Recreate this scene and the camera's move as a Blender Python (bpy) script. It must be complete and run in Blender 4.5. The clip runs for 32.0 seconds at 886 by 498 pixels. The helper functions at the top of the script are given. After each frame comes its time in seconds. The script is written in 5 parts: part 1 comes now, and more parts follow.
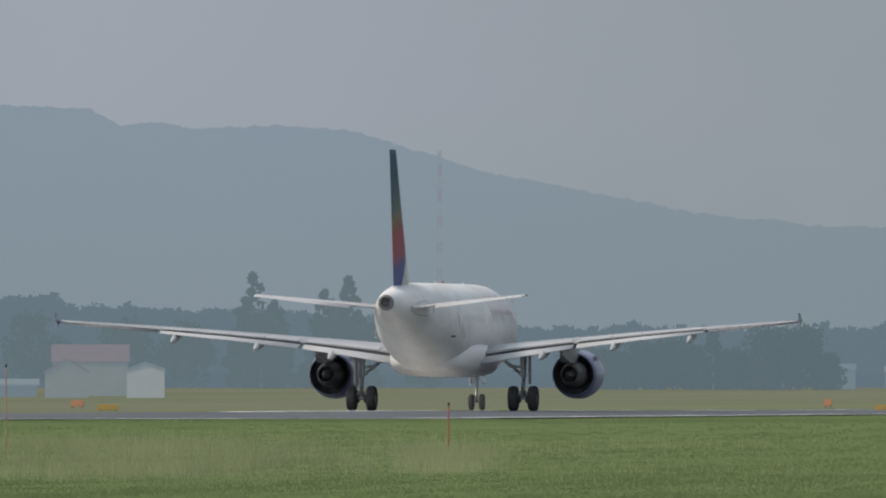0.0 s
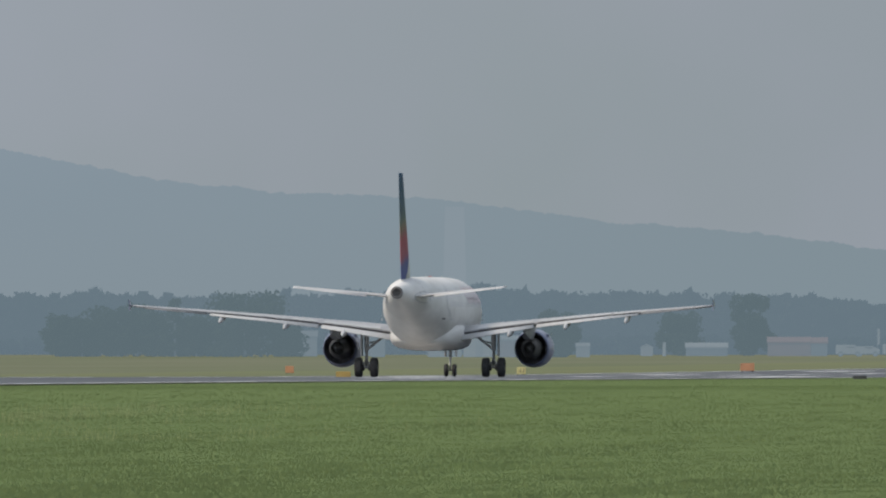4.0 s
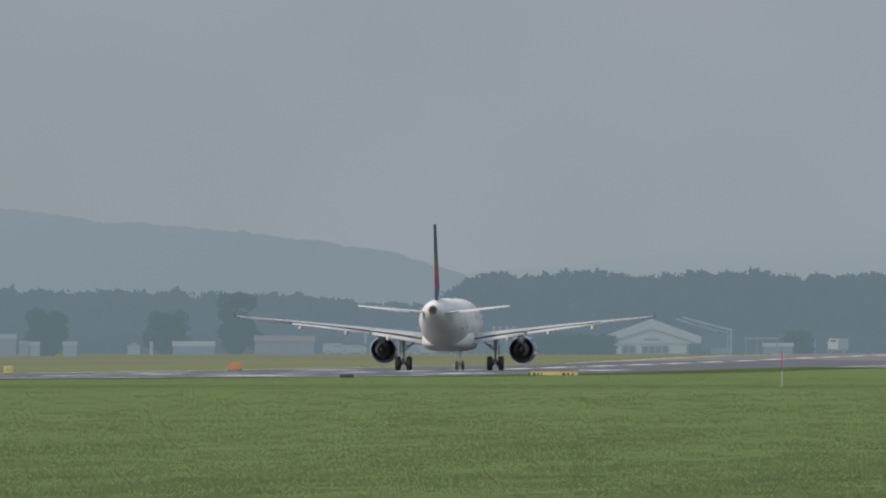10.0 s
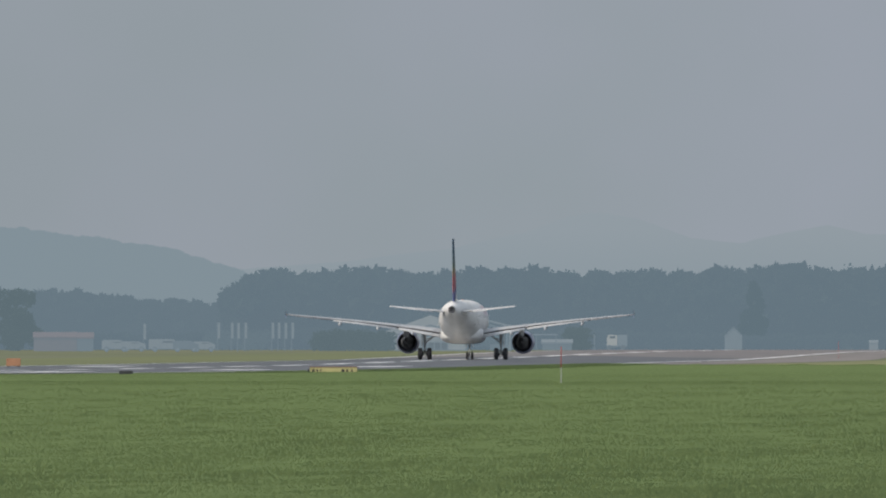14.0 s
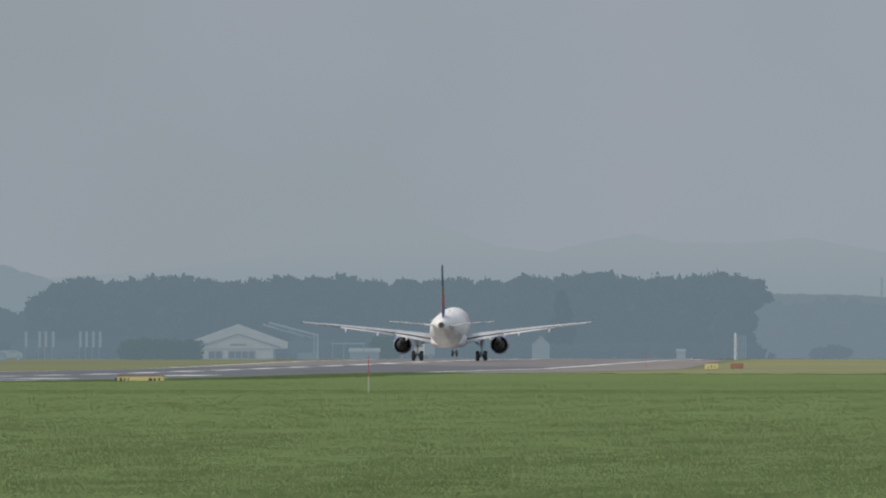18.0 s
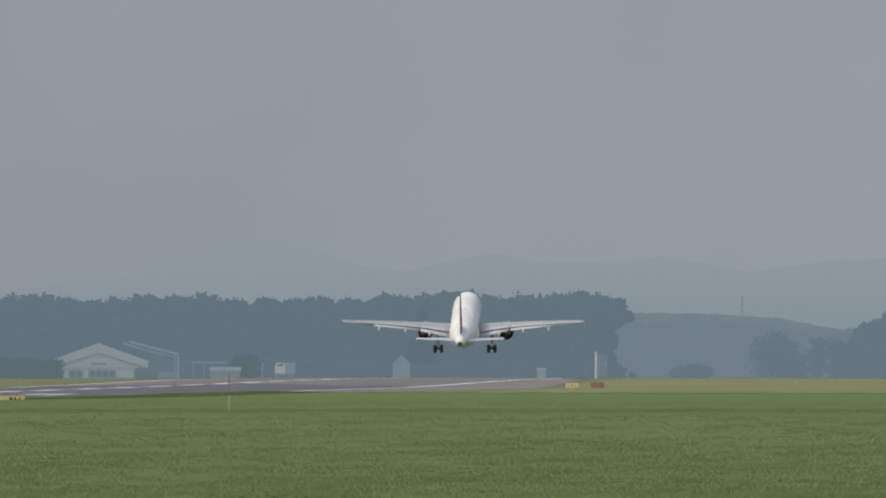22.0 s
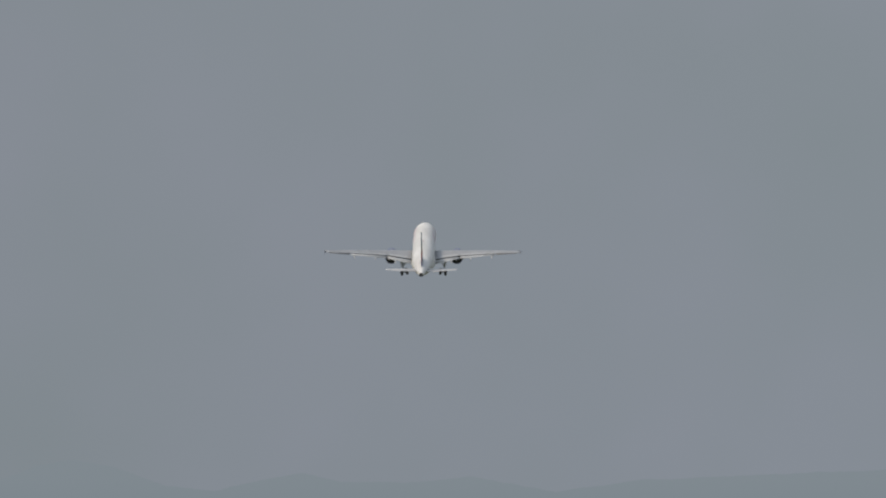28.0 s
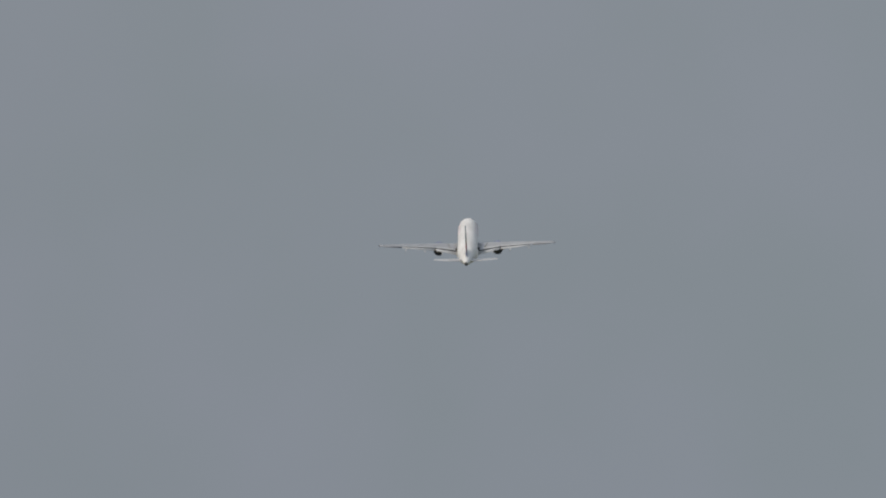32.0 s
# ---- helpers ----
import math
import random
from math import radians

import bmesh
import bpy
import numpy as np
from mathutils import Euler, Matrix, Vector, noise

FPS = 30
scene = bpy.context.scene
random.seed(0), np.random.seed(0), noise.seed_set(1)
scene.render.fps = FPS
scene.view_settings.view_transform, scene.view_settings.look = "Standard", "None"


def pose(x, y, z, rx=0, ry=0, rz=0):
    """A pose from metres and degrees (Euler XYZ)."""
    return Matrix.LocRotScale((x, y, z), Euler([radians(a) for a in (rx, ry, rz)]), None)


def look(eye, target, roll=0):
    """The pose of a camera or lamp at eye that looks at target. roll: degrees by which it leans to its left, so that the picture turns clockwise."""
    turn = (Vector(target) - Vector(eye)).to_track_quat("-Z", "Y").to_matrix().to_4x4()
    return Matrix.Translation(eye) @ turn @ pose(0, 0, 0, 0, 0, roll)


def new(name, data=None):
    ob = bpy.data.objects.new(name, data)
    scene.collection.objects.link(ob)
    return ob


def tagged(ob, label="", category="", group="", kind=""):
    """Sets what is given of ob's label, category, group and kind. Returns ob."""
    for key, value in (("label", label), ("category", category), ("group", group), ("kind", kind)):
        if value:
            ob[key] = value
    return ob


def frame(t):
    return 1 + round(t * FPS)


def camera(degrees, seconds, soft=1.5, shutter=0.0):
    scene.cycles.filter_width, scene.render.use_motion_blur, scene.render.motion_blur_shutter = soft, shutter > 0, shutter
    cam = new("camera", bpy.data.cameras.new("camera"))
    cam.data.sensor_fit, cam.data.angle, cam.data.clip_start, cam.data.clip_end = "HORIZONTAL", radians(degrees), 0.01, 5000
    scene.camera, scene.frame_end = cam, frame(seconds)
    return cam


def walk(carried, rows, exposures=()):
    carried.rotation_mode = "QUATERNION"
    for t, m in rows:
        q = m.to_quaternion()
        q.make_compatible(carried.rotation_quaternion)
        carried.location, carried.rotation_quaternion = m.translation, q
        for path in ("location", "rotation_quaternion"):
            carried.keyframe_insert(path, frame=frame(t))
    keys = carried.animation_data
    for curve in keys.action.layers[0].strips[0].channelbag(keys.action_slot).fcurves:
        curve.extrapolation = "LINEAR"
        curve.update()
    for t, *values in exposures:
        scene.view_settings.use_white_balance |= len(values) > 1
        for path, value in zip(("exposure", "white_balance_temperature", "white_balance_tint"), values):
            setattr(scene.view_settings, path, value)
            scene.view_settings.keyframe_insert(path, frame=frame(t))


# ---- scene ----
# The camera stands on a tripod beside the runway; the y axis runs along the runway.
EYE = (0.0, 0.0, 2.1)
LENS = 3.208
# seconds, bearing to the right of the runway axis, tilt above level (degrees)
CAMERA_ROWS = [
    (0, -8.7540, 0.4072),
    (0.5, -8.4770, 0.4123),
    (1, -8.1760, 0.4090),
    (1.5, -7.9087, 0.3944),
    (2, -7.6757, 0.3687),
    (2.5, -7.4590, 0.3484),
    (4.5, -6.5779, 0.2783),
    (5, -6.3410, 0.2897),
    (5.5, -6.0908, 0.2990),
    (6, -5.8676, 0.3034),
    (6.5, -5.7691, 0.2936),
    (7, -5.7122, 0.2815),
    (7.5, -5.6407, 0.2845),
    (8, -5.5197, 0.2921),
    (8.5, -5.3385, 0.2876),
    (9, -5.1796, 0.2873),
    (9.5, -5.0579, 0.2859),
    (10, -4.9477, 0.2828),
    (10.5, -4.8311, 0.2815),
    (11, -4.7236, 0.2727),
    (11.5, -4.6454, 0.2720),
    (12, -4.5354, 0.2742),
    (12.5, -4.4352, 0.2711),
    (13, -4.3568, 0.2686),
    (13.5, -4.2589, 0.2696),
    (14, -4.1478, 0.2696),
    (14.5, -4.0403, 0.2743),
    (16.5, -3.6886, 0.2790),
    (17, -3.5845, 0.2825),
    (17.5, -3.5063, 0.2928),
    (18, -3.4505, 0.3016),
    (18.5, -3.4204, 0.3013),
    (19, -3.4034, 0.2984),
    (19.5, -3.3753, 0.2949),
    (20, -3.3353, 0.3043),
    (20.5, -3.2399, 0.3104),
    (21, -3.1389, 0.3233),
    (21.5, -3.0411, 0.3430),
    (22, -2.9455, 0.3705),
    (22.5, -2.8758, 0.4064),
    (23, -2.8122, 0.4558),
    (23.5, -2.7212, 0.5360),
    (24, -2.6156, 0.6053),
    (24.5, -2.5634, 0.6673),
    (25, -2.5090, 0.7249),
    (25.5, -2.4558, 0.8035),
    (26, -2.3785, 0.8759),
    (26.5, -2.3032, 0.9568),
    (28.5, -2.2286, 1.2458),
    (29, -2.1983, 1.3362),
    (29.5, -2.1813, 1.4173),
    (30, -2.1760, 1.4986),
    (30.5, -2.1716, 1.6036),
    (31, -2.1665, 1.7104),
    (31.5, -2.1667, 1.8205),
    (32, -2.1677, 1.9339),
]

cam = camera(LENS, 32.0, soft=2.05)
walk(cam, [(t, pose(*EYE, 90 + tilt, 0, -bearing)) for t, bearing, tilt in CAMERA_ROWS],
     exposures=[(0, -0.07), (2.5, -0.06), (5, 0.0), (20, 0.0), (26, -0.38), (32, -0.42)])

# ---- world, sun ----
SUN_ELEVATION, SUN_AZIMUTH = 42.0, 240.0  # azimuth clockwise from +y: behind and to the left
world = bpy.data.worlds.new("hazy_sky")
scene.world = world
world.use_nodes = True
wn, wl = world.node_tree.nodes, world.node_tree.links
wn.clear()
sky = wn.new("ShaderNodeTexSky")
sky.sky_type = "NISHITA"
sky.sun_disc = False
sky.sun_elevation = radians(SUN_ELEVATION)
sky.sun_rotation = radians(SUN_AZIMUTH)
sky.air_density, sky.dust_density, sky.ozone_density = 1.5, 6.0, 1.0
sky_bg = wn.new("ShaderNodeBackground")
sky_bg.inputs["Strength"].default_value = 0.012
wl.new(sky.outputs[0], sky_bg.inputs["Color"])
haze_bg = wn.new("ShaderNodeBackground")
haze_bg.inputs["Color"].default_value = (0.275, 0.305, 0.335, 1)
# thin smoky cloud, slightly uneven
wco, wno, wmix = wn.new("ShaderNodeTexCoord"), wn.new("ShaderNodeTexNoise"), wn.new("ShaderNodeMix")
wno.inputs["Scale"].default_value, wno.inputs["Detail"].default_value = 48.0, 3.0
wmix.data_type = "RGBA"
wmix.inputs[6].default_value, wmix.inputs[7].default_value = (0.247, 0.292, 0.312, 1), (0.3, 0.322, 0.383, 1)
wl.new(wco.outputs["Generated"], wno.inputs["Vector"])
wl.new(wno.outputs["Fac"], wmix.inputs[0])
# the smoke lies thicker over the middle of the valley
wsep, wramp, wmul = wn.new("ShaderNodeSeparateXYZ"), wn.new("ShaderNodeValToRGB"), wn.new("ShaderNodeMix")
wl.new(wco.outputs["Generated"], wsep.inputs[0])
wpos = wn.new("ShaderNodeMapRange")
wpos.inputs["From Min"].default_value, wpos.inputs["From Max"].default_value = -0.2, 0.0
wl.new(wsep.outputs["X"], wpos.inputs["Value"])
wl.new(wpos.outputs[0], wramp.inputs[0])
we = wramp.color_ramp.elements
we[0].position, we[0].color = 0.0, (1.06, 1.05, 1.05, 1)
we[1].position, we[1].color = 1.0, (1.03, 1.03, 1.04, 1)
for p_, c_ in ((0.14, (1.05, 1.04, 1.04, 1)), (0.34, (0.95, 0.955, 0.94, 1)), (0.5, (0.96, 0.965, 0.955, 1)), (0.72, (1.0, 1.0, 1.0, 1))):
    we.new(p_).color = c_
wmul.data_type, wmul.blend_type = "RGBA", "MULTIPLY"
wmul.inputs[0].default_value = 1
wl.new(wmix.outputs[2], wmul.inputs[6])
wl.new(wramp.outputs[0], wmul.inputs[7])
wl.new(wmul.outputs[2], haze_bg.inputs["Color"])
# the haze glows brighter towards the sun, behind the camera
wdot, wglow = wn.new("ShaderNodeVectorMath"), wn.new("ShaderNodeMapRange")
wdot.operation = "DOT_PRODUCT"
sa, se = radians(SUN_AZIMUTH), radians(SUN_ELEVATION)
sun_way = Vector((math.sin(sa) * math.cos(se), math.cos(sa) * math.cos(se), math.sin(se)))
wdot.inputs[1].default_value = sun_way
wglow.inputs["From Min"].default_value, wglow.inputs["From Max"].default_value = -0.3, 1.0
wglow.inputs["To Min"].default_value, wglow.inputs["To Max"].default_value = 1.1, 2.9
wl.new(wco.outputs["Generated"], wdot.inputs[0])
wl.new(wdot.outputs["Value"], wglow.inputs["Value"])
wl.new(wglow.outputs[0], haze_bg.inputs["Strength"])
both = wn.new("ShaderNodeAddShader")
wout = wn.new("ShaderNodeOutputWorld")
wl.new(sky_bg.outputs[0], both.inputs[0])
wl.new(haze_bg.outputs[0], both.inputs[1])
wl.new(both.outputs[0], wout.inputs["Surface"])

sun_data = bpy.data.lights.new("sun", "SUN")
sun_data.energy, sun_data.angle, sun_data.color = 2.05, radians(10.0), (1.0, 0.83, 0.63)
sun = new("sun", sun_data)
sun.matrix_world = look(sun_way * 100, (0, 0, 0))


# ---- materials ----
def mat(name, color, rough=0.6, metal=0.0, vary=0.15, scale=2.0, fine=25.0, bump=0.0, piece=0.0, alt=None, stretch=(1, 1, 1), coat=0.0):
    """A surface with stains at one scale, grain at another, and a tint per piece."""
    m = bpy.data.materials.new(name)
    m.use_nodes = True
    n, l = m.node_tree.nodes, m.node_tree.links
    b = n["Principled BSDF"]
    b.inputs["Roughness"].default_value, b.inputs["Metallic"].default_value = rough, metal
    b.inputs["Coat Weight"].default_value = coat
    co = n.new("ShaderNodeTexCoord")
    mp = n.new("ShaderNodeMapping")
    mp.inputs["Scale"].default_value = stretch
    l.new(co.outputs["Object"], mp.inputs["Vector"])
    big, small = n.new("ShaderNodeTexNoise"), n.new("ShaderNodeTexNoise")
    for tex, sc, det in ((big, scale, 4.0), (small, fine, 3.0)):
        tex.inputs["Scale"].default_value, tex.inputs["Detail"].default_value = sc, det
        l.new(mp.outputs[0], tex.inputs["Vector"])
    ramp = n.new("ShaderNodeMix")
    ramp.data_type = "RGBA"
    second = alt or tuple(c * (1 - 2 * vary) for c in color)
    ramp.inputs[6].default_value, ramp.inputs[7].default_value = (*color, 1), (*second, 1)
    sharp = n.new("ShaderNodeMapRange")
    sharp.inputs["From Min"].default_value, sharp.inputs["From Max"].default_value = 0.35, 0.68
    l.new(big.outputs["Fac"], sharp.inputs["Value"])
    l.new(sharp.outputs[0], ramp.inputs[0])
    grain = n.new("ShaderNodeMapRange")
    grain.inputs["To Min"].default_value, grain.inputs["To Max"].default_value = 1 - vary, 1 + vary
    l.new(small.outputs["Fac"], grain.inputs["Value"])
    mul = n.new("ShaderNodeMix")
    mul.data_type, mul.blend_type = "RGBA", "MULTIPLY"
    mul.inputs[0].default_value = 1
    l.new(ramp.outputs[2], mul.inputs[6])
    l.new(grain.outputs[0], mul.inputs[7])
    last = mul.outputs[2]
    if piece:
        geo = n.new("ShaderNodeNewGeometry")
        tone = n.new("ShaderNodeMapRange")
        tone.inputs["To Min"].default_value, tone.inputs["To Max"].default_value = 1 - piece, 1 + piece
        l.new(geo.outputs["Random Per Island"], tone.inputs["Value"])
        mul2 = n.new("ShaderNodeMix")
        mul2.data_type, mul2.blend_type = "RGBA", "MULTIPLY"
        mul2.inputs[0].default_value = 1
        l.new(last, mul2.inputs[6])
        l.new(tone.outputs[0], mul2.inputs[7])
        last = mul2.outputs[2]
    l.new(last, b.inputs["Base Color"])
    if bump:
        bm_node = n.new("ShaderNodeBump")
        bm_node.inputs["Strength"].default_value = bump
        bm_node.inputs["Distance"].default_value = 0.02
        l.new(small.outputs["Fac"], bm_node.inputs["Height"])
        l.new(bm_node.outputs[0], b.inputs["Normal"])
    return m


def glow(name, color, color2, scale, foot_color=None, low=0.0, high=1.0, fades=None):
    """The far distance: haze painted as plain soft emission that needs no lamp."""
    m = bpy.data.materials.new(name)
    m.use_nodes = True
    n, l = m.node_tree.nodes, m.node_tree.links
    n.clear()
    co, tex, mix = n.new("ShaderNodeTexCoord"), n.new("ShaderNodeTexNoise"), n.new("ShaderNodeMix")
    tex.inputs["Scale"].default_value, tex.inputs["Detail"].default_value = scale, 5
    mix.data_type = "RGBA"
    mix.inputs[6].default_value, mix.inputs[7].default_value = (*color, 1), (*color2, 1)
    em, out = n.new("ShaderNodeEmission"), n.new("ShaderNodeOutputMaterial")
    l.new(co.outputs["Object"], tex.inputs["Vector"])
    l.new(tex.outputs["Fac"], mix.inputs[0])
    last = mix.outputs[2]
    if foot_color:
        # haze painted by height: the foot tone blends up into the main one
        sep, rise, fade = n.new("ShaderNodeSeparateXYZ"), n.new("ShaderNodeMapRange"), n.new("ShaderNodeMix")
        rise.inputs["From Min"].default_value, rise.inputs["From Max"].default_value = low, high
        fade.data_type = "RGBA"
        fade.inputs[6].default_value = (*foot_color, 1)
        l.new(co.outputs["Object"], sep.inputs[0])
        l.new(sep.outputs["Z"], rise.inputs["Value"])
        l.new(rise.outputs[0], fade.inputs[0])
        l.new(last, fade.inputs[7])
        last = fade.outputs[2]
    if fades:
        # haze painted sideways: the tone shifts along x as the hill recedes
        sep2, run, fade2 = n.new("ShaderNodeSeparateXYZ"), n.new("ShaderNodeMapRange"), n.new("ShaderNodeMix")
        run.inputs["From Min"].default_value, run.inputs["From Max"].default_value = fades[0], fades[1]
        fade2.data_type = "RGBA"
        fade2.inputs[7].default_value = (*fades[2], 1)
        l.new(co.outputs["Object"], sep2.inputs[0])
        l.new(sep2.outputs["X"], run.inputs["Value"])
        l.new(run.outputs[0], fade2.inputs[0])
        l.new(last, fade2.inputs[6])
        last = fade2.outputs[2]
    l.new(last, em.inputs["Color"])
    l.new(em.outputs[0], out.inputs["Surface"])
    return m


WHITE = mat("white_aircraft_paint", (0.77, 0.765, 0.755), 0.5, vary=0.06, scale=0.8, fine=3.5, alt=(0.62, 0.615, 0.6), stretch=(1, 0.3, 1), coat=0.0)
WHITE.node_tree.nodes["Principled BSDF"].inputs["Specular IOR Level"].default_value = 0.25
WING = mat("light_grey_wing_paint", (0.35, 0.36, 0.38), 0.4, vary=0.06, scale=0.6, fine=8, alt=(0.3, 0.31, 0.33), stretch=(1, 0.3, 1))
FLAP = mat("grey_flap_paint", (0.47, 0.48, 0.495), 0.45, vary=0.07, scale=1.0, fine=9)
SLAT = mat("bare_slat_metal", (0.74, 0.75, 0.77), 0.35, 0.1, vary=0.06, scale=1.0, fine=9)
SPOILER = mat("pale_spoiler_paint", (0.46, 0.47, 0.485), 0.4, vary=0.06, scale=1.0, fine=9)
TAIL = mat("pale_tailplane_paint", (0.54, 0.54, 0.545), 0.4, vary=0.05, scale=0.7, fine=8)
BLUE = mat("dark_blue_gloss_paint", (0.17, 0.195, 0.31), 0.35, vary=0.08, scale=1.2, coat=0.4)
# darker than the wing: shade on the drooped aileron is painted in
AILERON_SHADE = mat("aileron_shade_grey", (0.16, 0.165, 0.175), 0.55, vary=0.1, scale=2)
# dark metal, duct and tyre base colours are raised to imitate haze
DARK = mat("sooty_metal_and_slot_shade", (0.075, 0.078, 0.085), 0.7, 0.1, vary=0.2, scale=3)
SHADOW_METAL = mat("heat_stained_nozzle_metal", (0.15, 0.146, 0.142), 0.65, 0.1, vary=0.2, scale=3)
DUCT = mat("grey_duct_metal", (0.2, 0.2, 0.205), 0.7, 0.1, vary=0.2, scale=3)
STEEL = mat("bright_strut_metal", (0.42, 0.43, 0.44), 0.4, 0.5, vary=0.15, scale=5)
TYRE = mat("hazed_black_tyre_rubber", (0.055, 0.056, 0.06), 0.85, vary=0.2, scale=6)
RIM = mat("grey_wheel_rim", (0.3, 0.31, 0.32), 0.4, 0.6, vary=0.15, scale=8)
GLASS = mat("dark_cabin_glass", (0.03, 0.035, 0.045), 0.12, vary=0.1, scale=4, coat=0.5)
CABIN = mat("grey_cabin_glass", (0.66, 0.66, 0.67), 0.3, vary=0.06)
JOINT = mat("grey_skin_sealant", (0.6, 0.59, 0.58), 0.5, vary=0.08)
PINK = mat("faded_magenta_lettering", (0.72, 0.62, 0.66), 0.5, vary=0.05)
RED_LAMP = mat("red_lamp_glass", (0.3, 0.04, 0.035), 0.3, vary=0.05)
ASPHALT = mat("worn_runway_asphalt", (0.085, 0.094, 0.106), 0.75, vary=0.18, scale=0.05, fine=0.7, alt=(0.12, 0.128, 0.14), stretch=(3, 0.25, 1))
OLD_ASPHALT = mat("sun_bleached_brown_asphalt", (0.132, 0.121, 0.122), 0.8, vary=0.16, scale=0.05, fine=0.7, alt=(0.168, 0.152, 0.148), stretch=(3, 0.25, 1))
ASPHALT.node_tree.nodes["Principled BSDF"].inputs["Specular IOR Level"].default_value = 0.2
CONCRETE = mat("pale_apron_concrete", (0.2, 0.18, 0.17), 0.85, vary=0.12, scale=0.06, fine=0.8, stretch=(3, 0.3, 1))
MARKING = mat("worn_white_runway_paint", (0.88, 0.88, 0.87), 0.5, vary=0.07, scale=0.5, fine=3)
YELLOW = mat("amber_sign_paint", (0.45, 0.31, 0.09), 0.5, vary=0.08, scale=2)
PALE_YELLOW = mat("sun_bleached_yellow_board", (0.64, 0.57, 0.28), 0.55, vary=0.08, scale=2)
ORANGE = mat("orange_marker_paint", (0.55, 0.28, 0.15), 0.5, vary=0.08, scale=2)
POLE_RED = mat("faded_red_pole_paint", (0.45, 0.09, 0.08), 0.55, vary=0.12, scale=4)
POLE_RUST = mat("rusty_red_pole_paint", (0.42, 0.14, 0.075), 0.6, vary=0.15, scale=4)
POLE_PINK = mat("bleached_pink_pole_paint", (0.42, 0.25, 0.2), 0.6, vary=0.15, scale=3)
POLE_WHITE = mat("weathered_white_paint", (0.6, 0.6, 0.58), 0.6, vary=0.1, scale=3)
BLACK = mat("matt_black_paint", (0.03, 0.03, 0.03), 0.7, vary=0.1)
BROWN_SIGN = mat("rust_red_sign_paint", (0.33, 0.165, 0.115), 0.55, vary=0.1, scale=2)
MEADOW = mat("meadow_sward", (0.139, 0.188, 0.08), 0.95, vary=0.08, scale=0.12, fine=0.9, alt=(0.125, 0.172, 0.072), stretch=(1, 0.12, 1))
MEADOW.node_tree.nodes["Principled BSDF"].inputs["Specular IOR Level"].default_value = 0.0
FIELD = mat("mown_airfield_grass", (0.178, 0.188, 0.132), 0.95, vary=0.1, scale=0.02, fine=0.2, alt=(0.15, 0.17, 0.11), stretch=(1, 0.4, 1))
PALE_FIELD = mat("pale_yellow_mown_grass", (0.222, 0.228, 0.128), 0.95, vary=0.1, scale=0.03, fine=0.3, alt=(0.185, 0.2, 0.115), stretch=(1, 0.3, 1))
PALE_FIELD.node_tree.nodes["Principled BSDF"].inputs["Specular IOR Level"].default_value = 0.0
MARGIN = mat("green_mown_strip", (0.163, 0.182, 0.112), 0.95, vary=0.1, scale=0.03, fine=0.3, alt=(0.18, 0.196, 0.112), stretch=(1, 0.3, 1))
MARGIN.node_tree.nodes["Principled BSDF"].inputs["Specular IOR Level"].default_value = 0.0
FIELD.node_tree.nodes["Principled BSDF"].inputs["Specular IOR Level"].default_value = 0.0
def leafy(name, color, piece, through_light=0.4, vary=0.1, scale=0.08, stretch=(1, 1, 1), fine=0.9, sward=False):
    """Thin leaves that let part of the light through; a sward catches the light as one soft mat."""
    m = mat(name, color, 0.95, vary=vary, scale=scale, fine=fine, piece=piece, stretch=stretch)
    n, l = m.node_tree.nodes, m.node_tree.links
    b, out = n["Principled BSDF"], n["Material Output"]
    b.inputs["Specular IOR Level"].default_value = 0.0
    if sward:
        up = n.new("ShaderNodeCombineXYZ")
        up.inputs["Z"].default_value = 1.0
        down = n.new("ShaderNodeCombineXYZ")
        down.inputs["Z"].default_value = -1.0
        df, tl, both_ = n.new("ShaderNodeBsdfDiffuse"), n.new("ShaderNodeBsdfTranslucent"), n.new("ShaderNodeAddShader")
        for shader, way in ((df, up), (tl, down)):
            l.new(b.inputs["Base Color"].links[0].from_socket, shader.inputs["Color"])
            l.new(way.outputs[0], shader.inputs["Normal"])
        l.new(df.outputs[0], both_.inputs[0])
        l.new(tl.outputs[0], both_.inputs[1])
        l.new(both_.outputs[0], out.inputs["Surface"])
        return m
    tr, mx = n.new("ShaderNodeBsdfTranslucent"), n.new("ShaderNodeMixShader")
    l.new(b.inputs["Base Color"].links[0].from_socket, tr.inputs["Color"])
    mx.inputs[0].default_value = through_light
    l.new(b.outputs[0], mx.inputs[1])
    l.new(tr.outputs[0], mx.inputs[2])
    l.new(mx.outputs[0], out.inputs["Surface"])
    return m


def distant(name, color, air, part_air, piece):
    """Backdrop woods and masts: kilometres of bright air painted on as blue-grey emission."""
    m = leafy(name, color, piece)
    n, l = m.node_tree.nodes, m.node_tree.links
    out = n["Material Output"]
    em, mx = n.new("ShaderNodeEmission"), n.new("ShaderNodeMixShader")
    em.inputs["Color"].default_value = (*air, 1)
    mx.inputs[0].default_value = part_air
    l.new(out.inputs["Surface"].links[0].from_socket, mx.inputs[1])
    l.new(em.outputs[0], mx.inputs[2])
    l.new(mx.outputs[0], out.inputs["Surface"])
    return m


